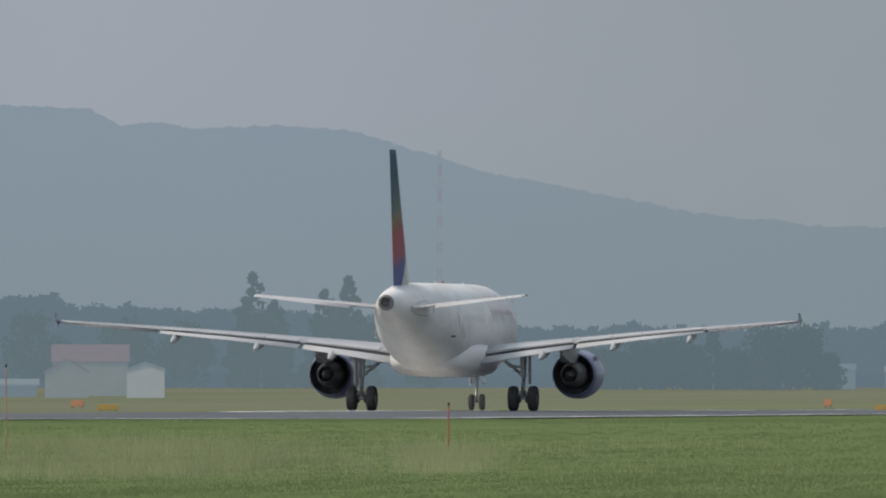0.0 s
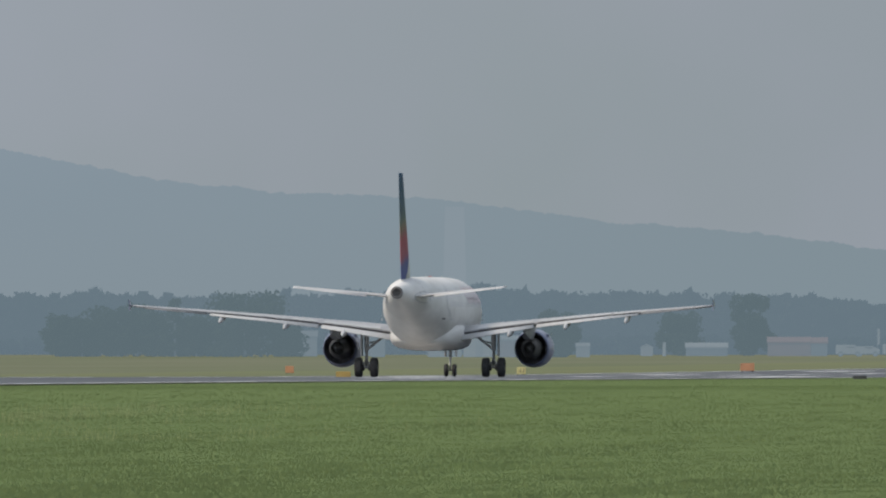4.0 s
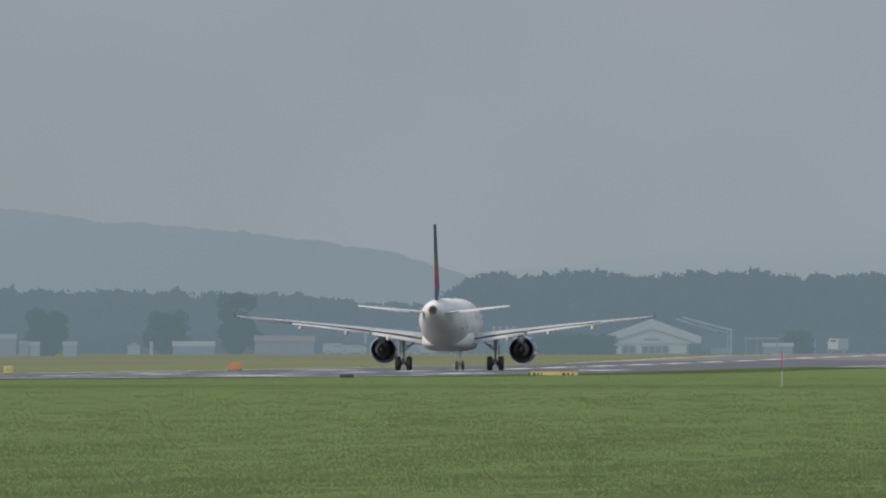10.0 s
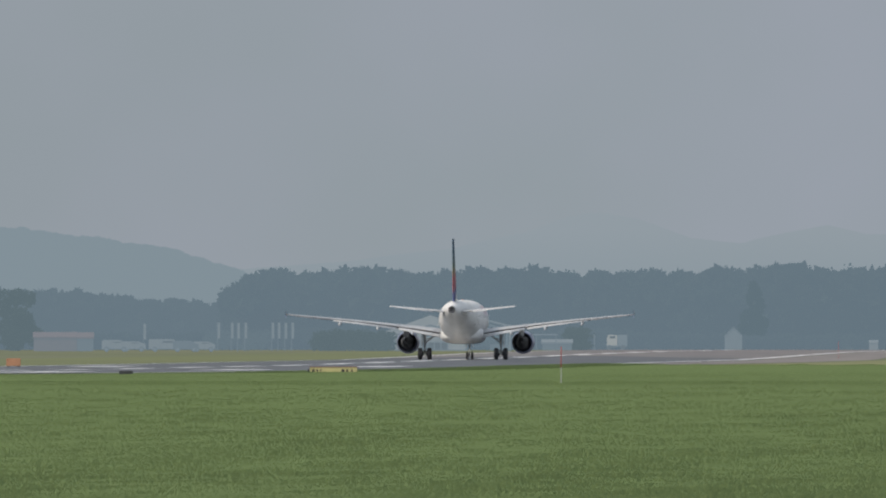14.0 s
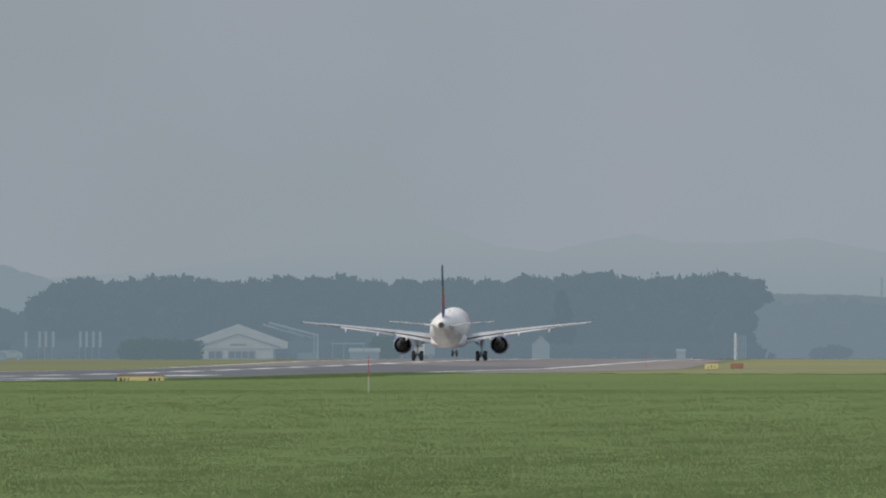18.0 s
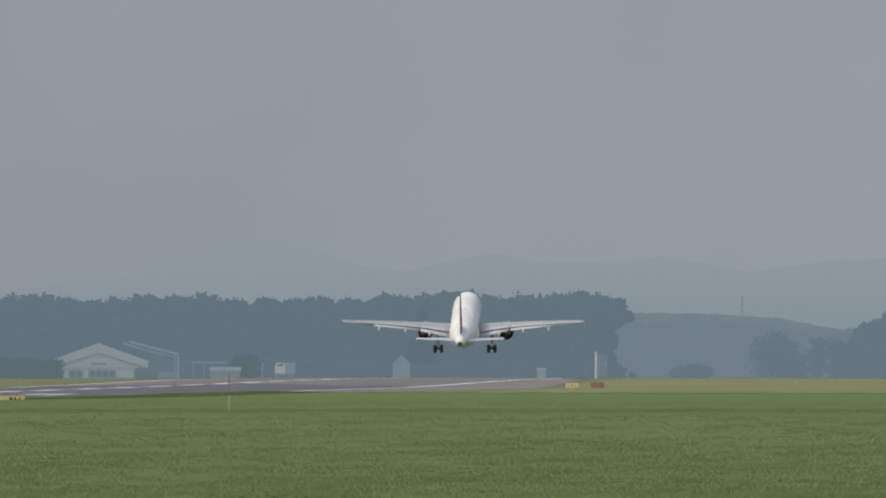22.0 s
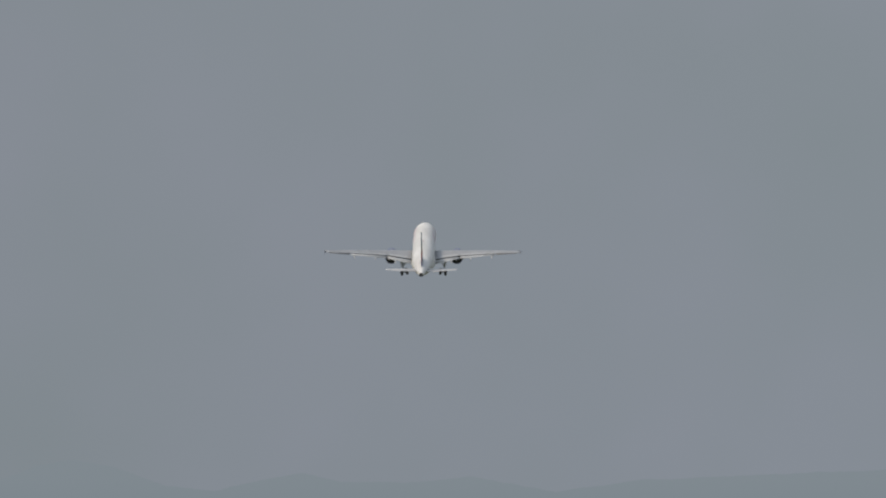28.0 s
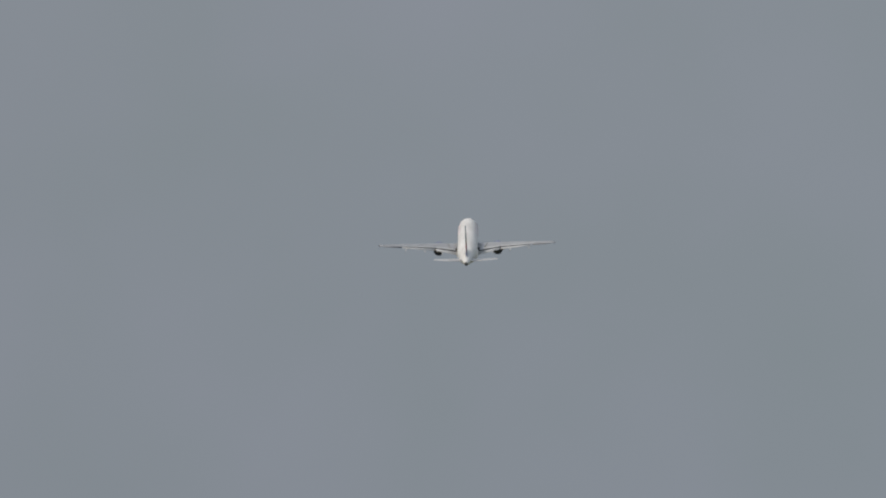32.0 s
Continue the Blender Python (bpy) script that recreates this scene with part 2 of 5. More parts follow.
GRASS = leafy("meadow_grass_blades", (0.14, 0.19, 0.08), 0.04, 0.5, 0.08, 0.3, (1, 0.1, 1), 3.0, True)
TUFT = leafy("bright_grass_tufts", (0.162, 0.212, 0.09), 0.06, 0.5, sward=True)
DEEP_TUFT = leafy("deep_green_clover", (0.118, 0.166, 0.07), 0.06, 0.5, sward=True)
DRY_GRASS = leafy("blond_seed_grass", (0.32, 0.35, 0.185), 0.12, 0.5, sward=True)
# haze sits in these bark and leaf tones as emission
TRUNK = distant("backdrop_bark_haze", (0.1, 0.1, 0.095), (0.145, 0.195, 0.228), 0.92, 0.0)
HAZY_LEAF = distant("backdrop_tree_foliage_haze", (0.075, 0.105, 0.07), (0.13, 0.18, 0.208), 0.84, 0.12)
WOOD_LEAF = distant("backdrop_wood_foliage_haze", (0.075, 0.1, 0.07), (0.155, 0.213, 0.26), 0.82, 0.12)
FAR_LEAF = distant("backdrop_belt_foliage_haze", (0.08, 0.105, 0.08), (0.154, 0.21, 0.254), 0.88, 0.08)
DARK_LEAF = distant("backdrop_conifer_needles_haze", (0.06, 0.08, 0.06), (0.134, 0.188, 0.225), 0.88, 0.08)
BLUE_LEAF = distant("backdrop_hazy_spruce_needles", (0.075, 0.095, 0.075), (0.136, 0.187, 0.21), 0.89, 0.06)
LOW_LEAF = distant("backdrop_low_wood_foliage_haze", (0.1, 0.13, 0.13), (0.18, 0.236, 0.28), 0.93, 0.03)
END_LEAF = distant("backdrop_end_wood_foliage_haze", (0.09, 0.12, 0.12), (0.152, 0.208, 0.247), 0.9, 0.03)


def hazed_paint(name, color, part_air=0.76, **kw):
    """Backdrop buildings' and vehicles' paint, two kilometres off, with bright air added as emission."""
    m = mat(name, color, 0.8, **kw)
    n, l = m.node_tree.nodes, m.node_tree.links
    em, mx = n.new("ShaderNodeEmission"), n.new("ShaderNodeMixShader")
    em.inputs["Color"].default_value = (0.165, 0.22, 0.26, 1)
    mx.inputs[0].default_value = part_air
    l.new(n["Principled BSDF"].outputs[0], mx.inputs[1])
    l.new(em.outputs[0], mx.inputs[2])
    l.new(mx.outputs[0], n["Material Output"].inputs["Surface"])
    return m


# each tone below glows with haze over its own colour
PLASTER = hazed_paint("pale_plaster_haze", (0.72, 0.71, 0.68), 0.86, vary=0.06, scale=0.6)
HALL_WHITE = hazed_paint("white_hall_render_haze", (0.8, 0.785, 0.75), 0.77, vary=0.06, scale=0.5)
HUT_WHITE = hazed_paint("dull_white_cladding_haze", (0.66, 0.66, 0.65), 0.88, vary=0.06, scale=0.8)
OCHRE = hazed_paint("ochre_plaster_haze", (0.64, 0.58, 0.4), 0.8, vary=0.08, scale=0.5)
RED_ROOF = hazed_paint("red_roof_tiles_haze", (0.42, 0.17, 0.13), 0.8, vary=0.12, scale=1.0)
PALE_ROOF = hazed_paint("light_metal_roof_haze", (0.78, 0.77, 0.74), 0.6, vary=0.06, scale=0.5)
GREY_WALL = hazed_paint("blue_grey_cladding_haze", (0.3, 0.33, 0.35), 0.9, vary=0.1, scale=0.6)
DULL_RED = hazed_paint("dull_red_cladding_haze", (0.36, 0.19, 0.16), 0.8, vary=0.1, scale=0.6)
PANE = hazed_paint("dark_window_glass_haze", (0.1, 0.11, 0.12), vary=0.1, scale=2)
VAN_WHITE = hazed_paint("white_van_paint_haze", (0.74, 0.74, 0.73), 0.87, vary=0.05)
TENT = hazed_paint("blue_grey_canvas_haze", (0.5, 0.55, 0.6), 0.85, vary=0.05, scale=0.8)
HAZE_WALL = hazed_paint("pale_cladding_in_thick_haze", (0.52, 0.52, 0.51), 0.93, vary=0.1, scale=0.6)
HAZE_ROOF = hazed_paint("light_roof_in_thick_haze", (0.66, 0.65, 0.63), 0.92, vary=0.08, scale=0.6)
HAZE_PINK = hazed_paint("pink_plaster_in_thick_haze", (0.6, 0.36, 0.31), 0.93, vary=0.08, scale=0.6)
PINK_WALL = hazed_paint("dull_pink_plaster_haze", (0.42, 0.25, 0.21), 0.84, vary=0.07, scale=0.6)
SLATE = hazed_paint("grey_slate_roof_haze", (0.2, 0.22, 0.25), vary=0.06, scale=0.8)
BIRD = mat("dark_feathers", (0.025, 0.025, 0.028), 0.8, vary=0.2, scale=20)
# hills, ridge and tower glow; their haze is painted as emission
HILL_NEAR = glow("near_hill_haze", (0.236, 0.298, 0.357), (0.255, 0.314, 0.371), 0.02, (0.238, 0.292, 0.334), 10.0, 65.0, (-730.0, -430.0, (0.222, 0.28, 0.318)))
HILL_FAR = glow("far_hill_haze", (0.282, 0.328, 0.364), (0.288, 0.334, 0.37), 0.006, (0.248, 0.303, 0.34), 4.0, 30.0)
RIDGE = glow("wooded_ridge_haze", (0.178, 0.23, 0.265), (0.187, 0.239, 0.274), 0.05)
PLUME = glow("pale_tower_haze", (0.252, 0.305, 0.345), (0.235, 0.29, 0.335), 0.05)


# ---- helpers of this scene ----
PROFILE = [(-3000, 0.42), (420, 0.42), (500, 0.2), (580, -0.07), (700, -0.32), (840, -0.66), (1000, -1.06), (1180, -1.42), (1360, -1.6), (1450, -1.68), (1560, -1.76), (1690, -1.86),
           (1780, -1.74), (1860, -1.58), (1947, -1.47), (2060, -1.5), (2150, -1.55), (2300, -1.58), (9000, -1.58)]


def crown(y):
    """How much higher the runway stands along its middle than at its edges."""
    return float(np.interp(y, [420, 500, 580, 700, 840, 1000, 1360, 1450, 1560, 1690, 1780, 1860, 1947, 2060, 2150],
                           [0.02, 0.1, 0.14, 0.16, 0.11, 0.02, 0.03, 0.12, 0.23, 0.4, 0.37, 0.24, 0.14, 0.06, 0.02]))


def ground_z(y):
    return float(np.interp(y, [p[0] for p in PROFILE], [p[1] for p in PROFILE]))


AXIS, REACH = 5062.0, 28000.0  # survey bearings: 28000 units to the radian, the runway axis at 5062


def spot(bearing, d):
    """The point of the ground at a survey bearing and distance."""
    a = (bearing - AXIS) / REACH
    x, y = d * math.sin(a), d * math.cos(a)
    return x, y, ground_z(y)


def unit(d):
    """Metres across one survey unit at a distance."""
    return d / REACH


def level(v, d):
    """Height above sea of a survey level (640 is eye height) at a distance."""
    return EYE[2] + (640.0 - v) * d / REACH


def foot(v, d0=2000.0):
    """The distance at which the ground meets a survey level."""
    d = d0
    for _ in range(30):
        d = REACH * (EYE[2] - ground_z(d)) / (v - 640.0)
    return d


def mesh_of(name, verts, faces, material=None, smooth=False):
    me = bpy.data.meshes.new(name)
    me.from_pydata([tuple(v) for v in verts], [], faces)
    if material:
        me.materials.append(material)
    if smooth:
        me.polygons.foreach_set("use_smooth", [True] * len(me.polygons))
    me.update()
    return me


def part(name, bm, material, parent, label="", smooth=False):
    """Link a bmesh as one mesh under a thing or a part."""
    me = bpy.data.meshes.new(name)
    bm.to_mesh(me)
    bm.free()
    me.materials.append(material)
    if smooth:
        me.polygons.foreach_set("use_smooth", [True] * len(me.polygons))
    ob = new(name, me)
    ob.parent = parent
    if label:
        ob["label"] = label
    return ob


def thing(name, x, y, z, label, category, group="", kind="", turn=0):
    ob = new(name)
    ob.matrix_world = pose(x, y, z, 0, 0, turn)
    return tagged(ob, label, category, group, kind)


def add_box(bm, x0, x1, y0, y1, z0, z1, bevel=0.0):
    r = bmesh.ops.create_cube(bm, size=1)
    for v in r["verts"]:
        v.co = Vector(((x0 + x1) / 2 + v.co.x * (x1 - x0), (y0 + y1) / 2 + v.co.y * (y1 - y0), (z0 + z1) / 2 + v.co.z * (z1 - z0)))
    if bevel:
        es = list({e for v in r["verts"] for e in v.link_edges})
        bmesh.ops.bevel(bm, geom=es, offset=bevel, segments=2, affect="EDGES")
    return bm


def box(x0, x1, y0, y1, z0, z1, bevel=0.0):
    return add_box(bmesh.new(), x0, x1, y0, y1, z0, z1, bevel)


def add_tube(bm, a, b, r0, r1=None, seg=12):
    """A tapered round bar from a to b."""
    a, b = Vector(a), Vector(b)
    r1 = r0 if r1 is None else r1
    way = b - a
    turn = way.to_track_quat("Z", "Y").to_matrix()
    rings = []
    for p, r in ((a, r0), (b, r1)):
        rings.append([bm.verts.new(p + turn @ Vector((r * math.cos(k * math.tau / seg), r * math.sin(k * math.tau / seg), 0))) for k in range(seg)])
    for k in range(seg):
        bm.faces.new((rings[0][k], rings[0][(k + 1) % seg], rings[1][(k + 1) % seg], rings[1][k]))
    bm.faces.new(rings[0][::-1])
    bm.faces.new(rings[1])
    return bm


def tube(a, b, r0, r1=None, seg=12):
    return add_tube(bmesh.new(), a, b, r0, r1, seg)


def loft(rings, caps=(True, True), closed=True):
    """Skin a row of rings of equal count."""
    bm = bmesh.new()
    vr = [[bm.verts.new(p) for p in ring] for ring in rings]
    n = len(rings[0])
    for a, b in zip(vr, vr[1:]):
        for k in range(n if closed else n - 1):
            bm.faces.new((a[k], a[(k + 1) % n], b[(k + 1) % n], b[k]))
    if caps[0]:
        bm.faces.new(vr[0][::-1])
    if caps[1]:
        bm.faces.new(vr[-1])
    bmesh.ops.recalc_face_normals(bm, faces=bm.faces)
    return bm


def ring_xz(y, zc, rw, rh, seg=32, xc=0.0):
    return [Vector((xc + rw * math.cos(k * math.tau / seg), y, zc + rh * math.sin(k * math.tau / seg))) for k in range(seg)]


def lathe_y(profile, xc, zc, seg=32):
    """A body of revolution about a line along y: (y, radius) pairs."""
    return loft([ring_xz(y, zc, r, r, seg, xc) for y, r in profile], (False, False))


# ---- ground ----
def sheet(name, x0, x1, y0, y1, lift, material, nx=1):
    """A strip of ground that follows the lie of the land."""
    cuts = sorted({y0, y1, *[p[0] for p in PROFILE if y0 < p[0] < y1]})
    xs = [x0 + (x1 - x0) * k / nx for k in range(nx + 1)]
    verts = [(x, y, ground_z(y) + lift) for y in cuts for x in xs]
    w = nx + 1
    faces = [(j * w + k, j * w + k + 1, (j + 1) * w + k + 1, (j + 1) * w + k) for j in range(len(cuts) - 1) for k in range(nx)]
    return new(name, mesh_of(name, verts, faces, material))


RUNWAY_X, RUNWAY_HALF = -112.0, 22.5
ground = tagged(sheet("ground", -4800, 4800, -2900, 4900, 0, FIELD), "flat airfield ground with pale mown grass", "ground", kind="structure")


def plate(name, outline, lift, material, label, category):
    """A flat patch of ground between pairs of edges: rows of (y, x from, x to)."""
    cuts = sorted({o[0] for o in outline} | {p[0] for p in PROFILE if outline[0][0] < p[0] < outline[-1][0]})
    ys, xa, xb = zip(*outline)
    verts = []
    for y in cuts:
        for xs in (xa, xb):
            verts.append((float(np.interp(y, ys, xs)), y, ground_z(y) + lift))
    faces = [(2 * k, 2 * k + 1, 2 * k + 3, 2 * k + 2) for k in range(len(cuts) - 1)]
    return tagged(new(name, mesh_of(name, verts, faces, material)), label, category, kind="structure")


meadow = plate("meadow", [(-200, -87.8, 400), (1390, -86, 400), (1400, -85.5, -38), (1430, -84, -80), (1440, -83, -82)], 0.03, MEADOW, "green uncut meadow beside the runway", "grass")
shoulder = plate("runway_shoulder", [(1240, -89.6, -89.4), (1440, -89.6, -82), (1560, -89.6, -78), (1711, -89.6, -77), (1900, -89.6, -82), (2060, -89.6, -86)], 0.02, CONCRETE, "pale paved shoulder beside the runway", "pavement")


def crowned(name, x0, x1, y0, y1, lift, material):
    """A strip of the runway, which falls from its middle to both edges."""
    cuts = sorted({y0, y1, *[p[0] for p in PROFILE if y0 < p[0] < y1]})
    xs = sorted({x0, x1, *([RUNWAY_X] if x0 < RUNWAY_X < x1 else [])})
    verts = [(x, y, ground_z(y) + lift + crown(y) * (1 - abs(x - RUNWAY_X) / RUNWAY_HALF)) for y in cuts for x in xs]
    w = len(xs)
    faces = [(j * w + k, j * w + k + 1, (j + 1) * w + k + 1, (j + 1) * w + k) for j in range(len(cuts) - 1) for k in range(w - 1)]
    return new(name, mesh_of(name, verts, faces, material))


runway = tagged(crowned("runway", RUNWAY_X - RUNWAY_HALF, RUNWAY_X + RUNWAY_HALF, -600, 1720, 0.05, ASPHALT), "dark worn asphalt runway with white markings", "runway", kind="structure")
plate("mown_margin", [(-600, -175, -134.8), (1700, -175, -134.8), (1950, -150, -134.8)], 0.02, MARGIN, "greener mown strip along the runway's far edge", "grass")
plate("mown_field", [(1380, -70, 400), (1440, -80, 400), (1560, -76, 400), (1711, -75, 400), (1900, -80, 400), (2100, -84, 400)], 0.012, PALE_FIELD, "pale yellowish mown grass beyond the meadow", "grass")
tagged(crowned("runway_end", RUNWAY_X - RUNWAY_HALF, RUNWAY_X + RUNWAY_HALF, 1720, 2150, 0.05, OLD_ASPHALT), "sun-bleached brownish end of the runway", "runway", kind="structure")


def stripe(xc, y0, length, width):
    ob = crowned("marking", xc - width / 2, xc + width / 2, y0, y0 + length, 0.056, MARKING)
    ob.parent = runway
    return ob


stripe(RUNWAY_X, 662, 77, 2.4)
for k in range(-20, 7):
    stripe(RUNWAY_X, 1743 + k * 49.3, 30, 1.6)
for side in (-1, 1):
    for k in range(16):
        stripe(RUNWAY_X + side * 21.3, 300 + k * 110, 109.5, 0.8)
    # touchdown bars
    for y0, long in ((750, 22), (816, 34), (985, 62), (1150, 38), (1296, 34)):
        for off in (10.5, 12.5):
            stripe(RUNWAY_X + side * off, y0, long, 1.6)

# ---- far hills ----
def ridge(name, d, crest, material, label, rough, seed):
    """A far wooded skyline that stands round the horizon; crest: bearing and level pairs."""
    bs = np.arange(crest[0][0], crest[-1][0], 3.0)
    base = np.interp(bs, [c[0] for c in crest], [c[1] for c in crest])
    verts, faces = [], []
    for i, (b, v) in enumerate(zip(bs, base)):
        wob = noise.noise((b * 0.012, seed, 0)) * 2.2 + noise.noise((b * 0.05, seed, 3)) * 1.3 + noise.noise((b * 0.21, seed, 7)) * 1.0 + noise.noise((b * 0.6, seed, 9)) * 0.6
        top = level(v - wob * rough, d)
        a = (b - AXIS) / REACH
        for dd, z in ((d, -40.0), (d + 10, top * 0.5), (d + 60, top)):
            verts.append((dd * math.sin(a), dd * math.cos(a), z))
    for i in range(len(bs) - 1):
        for k in range(2):
            faces.append((i * 3 + k, i * 3 + 3 + k, i * 3 + 4 + k, i * 3 + 1 + k))
    return tagged(new(name, mesh_of(name, verts, faces, material, True)), label, "hill", kind="structure")


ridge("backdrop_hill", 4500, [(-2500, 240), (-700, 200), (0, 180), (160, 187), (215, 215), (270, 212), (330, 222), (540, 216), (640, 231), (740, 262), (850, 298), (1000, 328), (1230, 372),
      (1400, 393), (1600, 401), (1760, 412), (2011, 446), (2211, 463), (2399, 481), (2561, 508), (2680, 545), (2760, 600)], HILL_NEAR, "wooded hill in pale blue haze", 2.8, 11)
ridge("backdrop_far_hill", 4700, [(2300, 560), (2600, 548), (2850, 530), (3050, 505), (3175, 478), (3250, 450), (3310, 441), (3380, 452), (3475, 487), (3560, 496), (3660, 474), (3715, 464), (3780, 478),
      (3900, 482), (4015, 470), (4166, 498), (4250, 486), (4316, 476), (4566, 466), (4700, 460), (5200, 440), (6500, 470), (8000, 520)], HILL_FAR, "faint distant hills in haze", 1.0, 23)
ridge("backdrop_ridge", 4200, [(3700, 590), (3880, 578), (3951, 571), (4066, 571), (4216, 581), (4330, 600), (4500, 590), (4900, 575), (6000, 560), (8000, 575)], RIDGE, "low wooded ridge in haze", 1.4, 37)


# ---- the airliner; its origin lies on the ground between the main wheels, y forward ----
airliner = thing("airliner", 0, 0, 0, "white twin-engine jet airliner with a multicoloured tail fin, taking off", "airplane")

HULL = [(16.1, 3.35, 0.04, 0.04), (15.8, 3.37, 0.42, 0.38), (15.1, 3.43, 0.86, 0.82), (14.2, 3.55, 1.25, 1.24), (13.0, 3.68, 1.6, 1.68), (11.6, 3.79, 1.85, 1.95),
        (10.0, 3.85, 1.96, 2.05), (8.0, 3.86, 1.975, 2.07), (-4.5, 3.86, 1.975, 2.07), (-6.5, 3.92, 1.955, 2.0), (-8.5, 4.1, 1.84, 1.81),
        (-10.5, 4.34, 1.6, 1.54), (-12.5, 4.57, 1.28, 1.25), (-14.5, 4.76, 0.92, 0.93), (-16.3, 4.9, 0.58, 0.6), (-17.5, 4.97, 0.36, 0.37)]
hull = part("fuselage", loft([ring_xz(*h, seg=40) for h in HULL], (True, False)), WHITE, airliner, "white fuselage with a tapered tail cone", True)


def hull_x(y, z):
    """Half width of the fuselage at a station and height."""
    ys = [h[0] for h in HULL][::-1]
    zc, rw, rh = (float(np.interp(y, ys, [h[k] for h in HULL][::-1])) for k in (1, 2, 3))
    return rw * math.sqrt(max(0.0, 1 - ((z - zc) / rh) ** 2))


part("exhaust", lathe_y([(-17.64, 0.25), (-17.45, 0.24), (-17.35, 0.02)], 0, 4.97, 24), DUCT, hull, "dark exhaust of the auxiliary power unit", True)
part("exhaust_ring", lathe_y([(-17.5, 0.365), (-17.66, 0.35), (-17.66, 0.25)], 0, 4.97, 24), DUCT, hull, "bare metal exhaust ring", True)
part("belly_fairing", loft([[Vector((w * math.copysign(abs(math.cos(k * math.tau / 28)) ** 0.6, math.cos(k * math.tau / 28)), y, zc + h * math.copysign(abs(math.sin(k * math.tau / 28)) ** 0.7, math.sin(k * math.tau / 28)))) for k in range(28)]
     for y, w, h, zc in ((7.0, 0.6, 0.25, 2.05), (6.0, 1.5, 0.55, 2.15), (4.2, 2.05, 0.85, 2.4), (0, 2.12, 0.9, 2.45), (-2.6, 2.08, 0.84, 2.45), (-4.4, 1.8, 0.63, 2.4), (-6.0, 1.35, 0.42, 2.33), (-7.2, 0.6, 0.18, 2.3))]), WHITE, airliner, "white belly fairing under the wing root", True)

# skin joints round the fuselage
for y in (-4.6, -9.3, -12.9):
    zc, rw, rh = (float(np.interp(y, [h[0] for h in HULL][::-1], [h[k] for h in HULL][::-1])) for k in (1, 2, 3))
    part("skin_joint", loft([ring_xz(y + dy, zc, rw + o, rh + o, 40) for dy, o in ((0.02, -0.01), (0.014, 0.004), (-0.014, 0.004), (-0.02, -0.01))], (False, False)), JOINT, hull, "fine grey skin joint", True)

# cabin windows, doors and markings on both sides
for side in (-1, 1):
    for k in range(33):
        y = 11.2 - k * 0.54
        if abs(y - 1.2) < 0.3:
            continue
        x = hull_x(y, 4.32)
        w = part("window", box(-0.006, 0.004, -0.115, 0.115, -0.16, 0.16, 0.002), CABIN, hull)
        w.matrix_basis = pose(side * x, y, 4.32, 0, -side * 13, 0)
    for y, h in ((12.1, 1.85), (-7.2, 1.8)):
        for a, b, c, d in ((-0.42, 0.42, -h / 2, -h / 2 + 0.05), (-0.42, 0.42, h / 2 - 0.05, h / 2), (-0.42, -0.37, -h / 2, h / 2), (0.37, 0.42, -h / 2, h / 2)):
            e = part("door_seam", box(-0.006, 0.006, a, b, c, d), FLAP, hull)
            e.matrix_basis = pose(side * (hull_x(y, 4.25) - 0.004), y, 4.25, 0, -side * 10, 0)
    for k in range(8):
        y = 10.4 - k * 1.0
        e = part("letter_bar", box(-0.008, 0.005, -0.17, 0.17, -0.62 - 0.14 * (k % 3 == 1), 0.4 + 0.12 * (k % 2), 0.002), PINK, hull, "faded magenta letter bar")
        e.matrix_basis = pose(side * hull_x(y, 4.98), y, 4.98, 0, -side * 32, 0)
    for k in range(3):
        y = 14.35 - k * 0.42
        e = part("cockpit_window", box(-0.02, 0.02, -0.19, 0.19, -0.2, 0.2, 0.01), GLASS, hull)
        e.matrix_basis = pose(side * hull_x(y, 4.15), y, 4.15, 0, -side * 28, side * (32 - 9 * k))
    e = part("vent_outlet", box(-0.012, 0.012, -0.35, 0.35, -0.05, 0.05, 0.01), DARK, hull, "dark outlet slot")
    e.matrix_basis = pose(side * hull_x(-8.3, 3.45), -8.3, 3.45, 0, side * 33, side * -8)
for y in (6.5, -2.0):
    part("antenna", loft([[Vector((s * 0.03, y + a, 5.88 + z)) for s, a in ((1, 0.28), (-1, 0.28), (-1, -0.28), (1, -0.28))] for z in (0, 0.02)] + [[Vector((s * 0.012, y - 0.12 + a, 6.0)) for s, a in ((1, 0.14), (-1, 0.14), (-1, -0.14), (1, -0.14))]]), WHITE, hull)
part("beacon", lathe_y([(-0.1, 0.02), (-0.06, 0.07), (0.06, 0.07), (0.1, 0.02)], 0, 5.96, 12), RED_LAMP, hull, "red beacon lamp")


# wings
def lead(x):
    return 4.4 - 0.52 * (x - 1.6)


def trail(x):
    return -1.75 if x < 6.4 else -1.75 - 0.295 * (x - 6.4)


def wing_z(x):
    return 2.5 + 0.112 * (x - 1.9) + 0.0009 * (x - 1.9) ** 2 + 0.2 * math.sin(math.pi * min(1.0, max(0.0, (x - 1.9) / 15.4)) ** 0.85) + 0.05 * x / 17.3


def foil(x, y0, y1, z0, z1, thick, blunt=0.0, n=9):
    """A wing section at x from leading edge y0 to trailing edge y1."""
    up, low = [], []
    for k in range(n):
        u = k / (n - 1)
        s = u * u * (3 - 2 * u)
        t = thick * (1.484 * math.sqrt(s) - 0.63 * s - 1.758 * s * s + 1.4215 * s ** 3 - 0.5075 * s ** 4) / 0.5 * 0.5 + blunt * s / 2
        y, z = y0 + (y1 - y0) * s, z0 + (z1 - z0) * s
        up.append(Vector((x, y, z + t * 1.1)))
        low.append(Vector((x, y, z - t * 0.9)))
    return up + low[::-1][:-1]


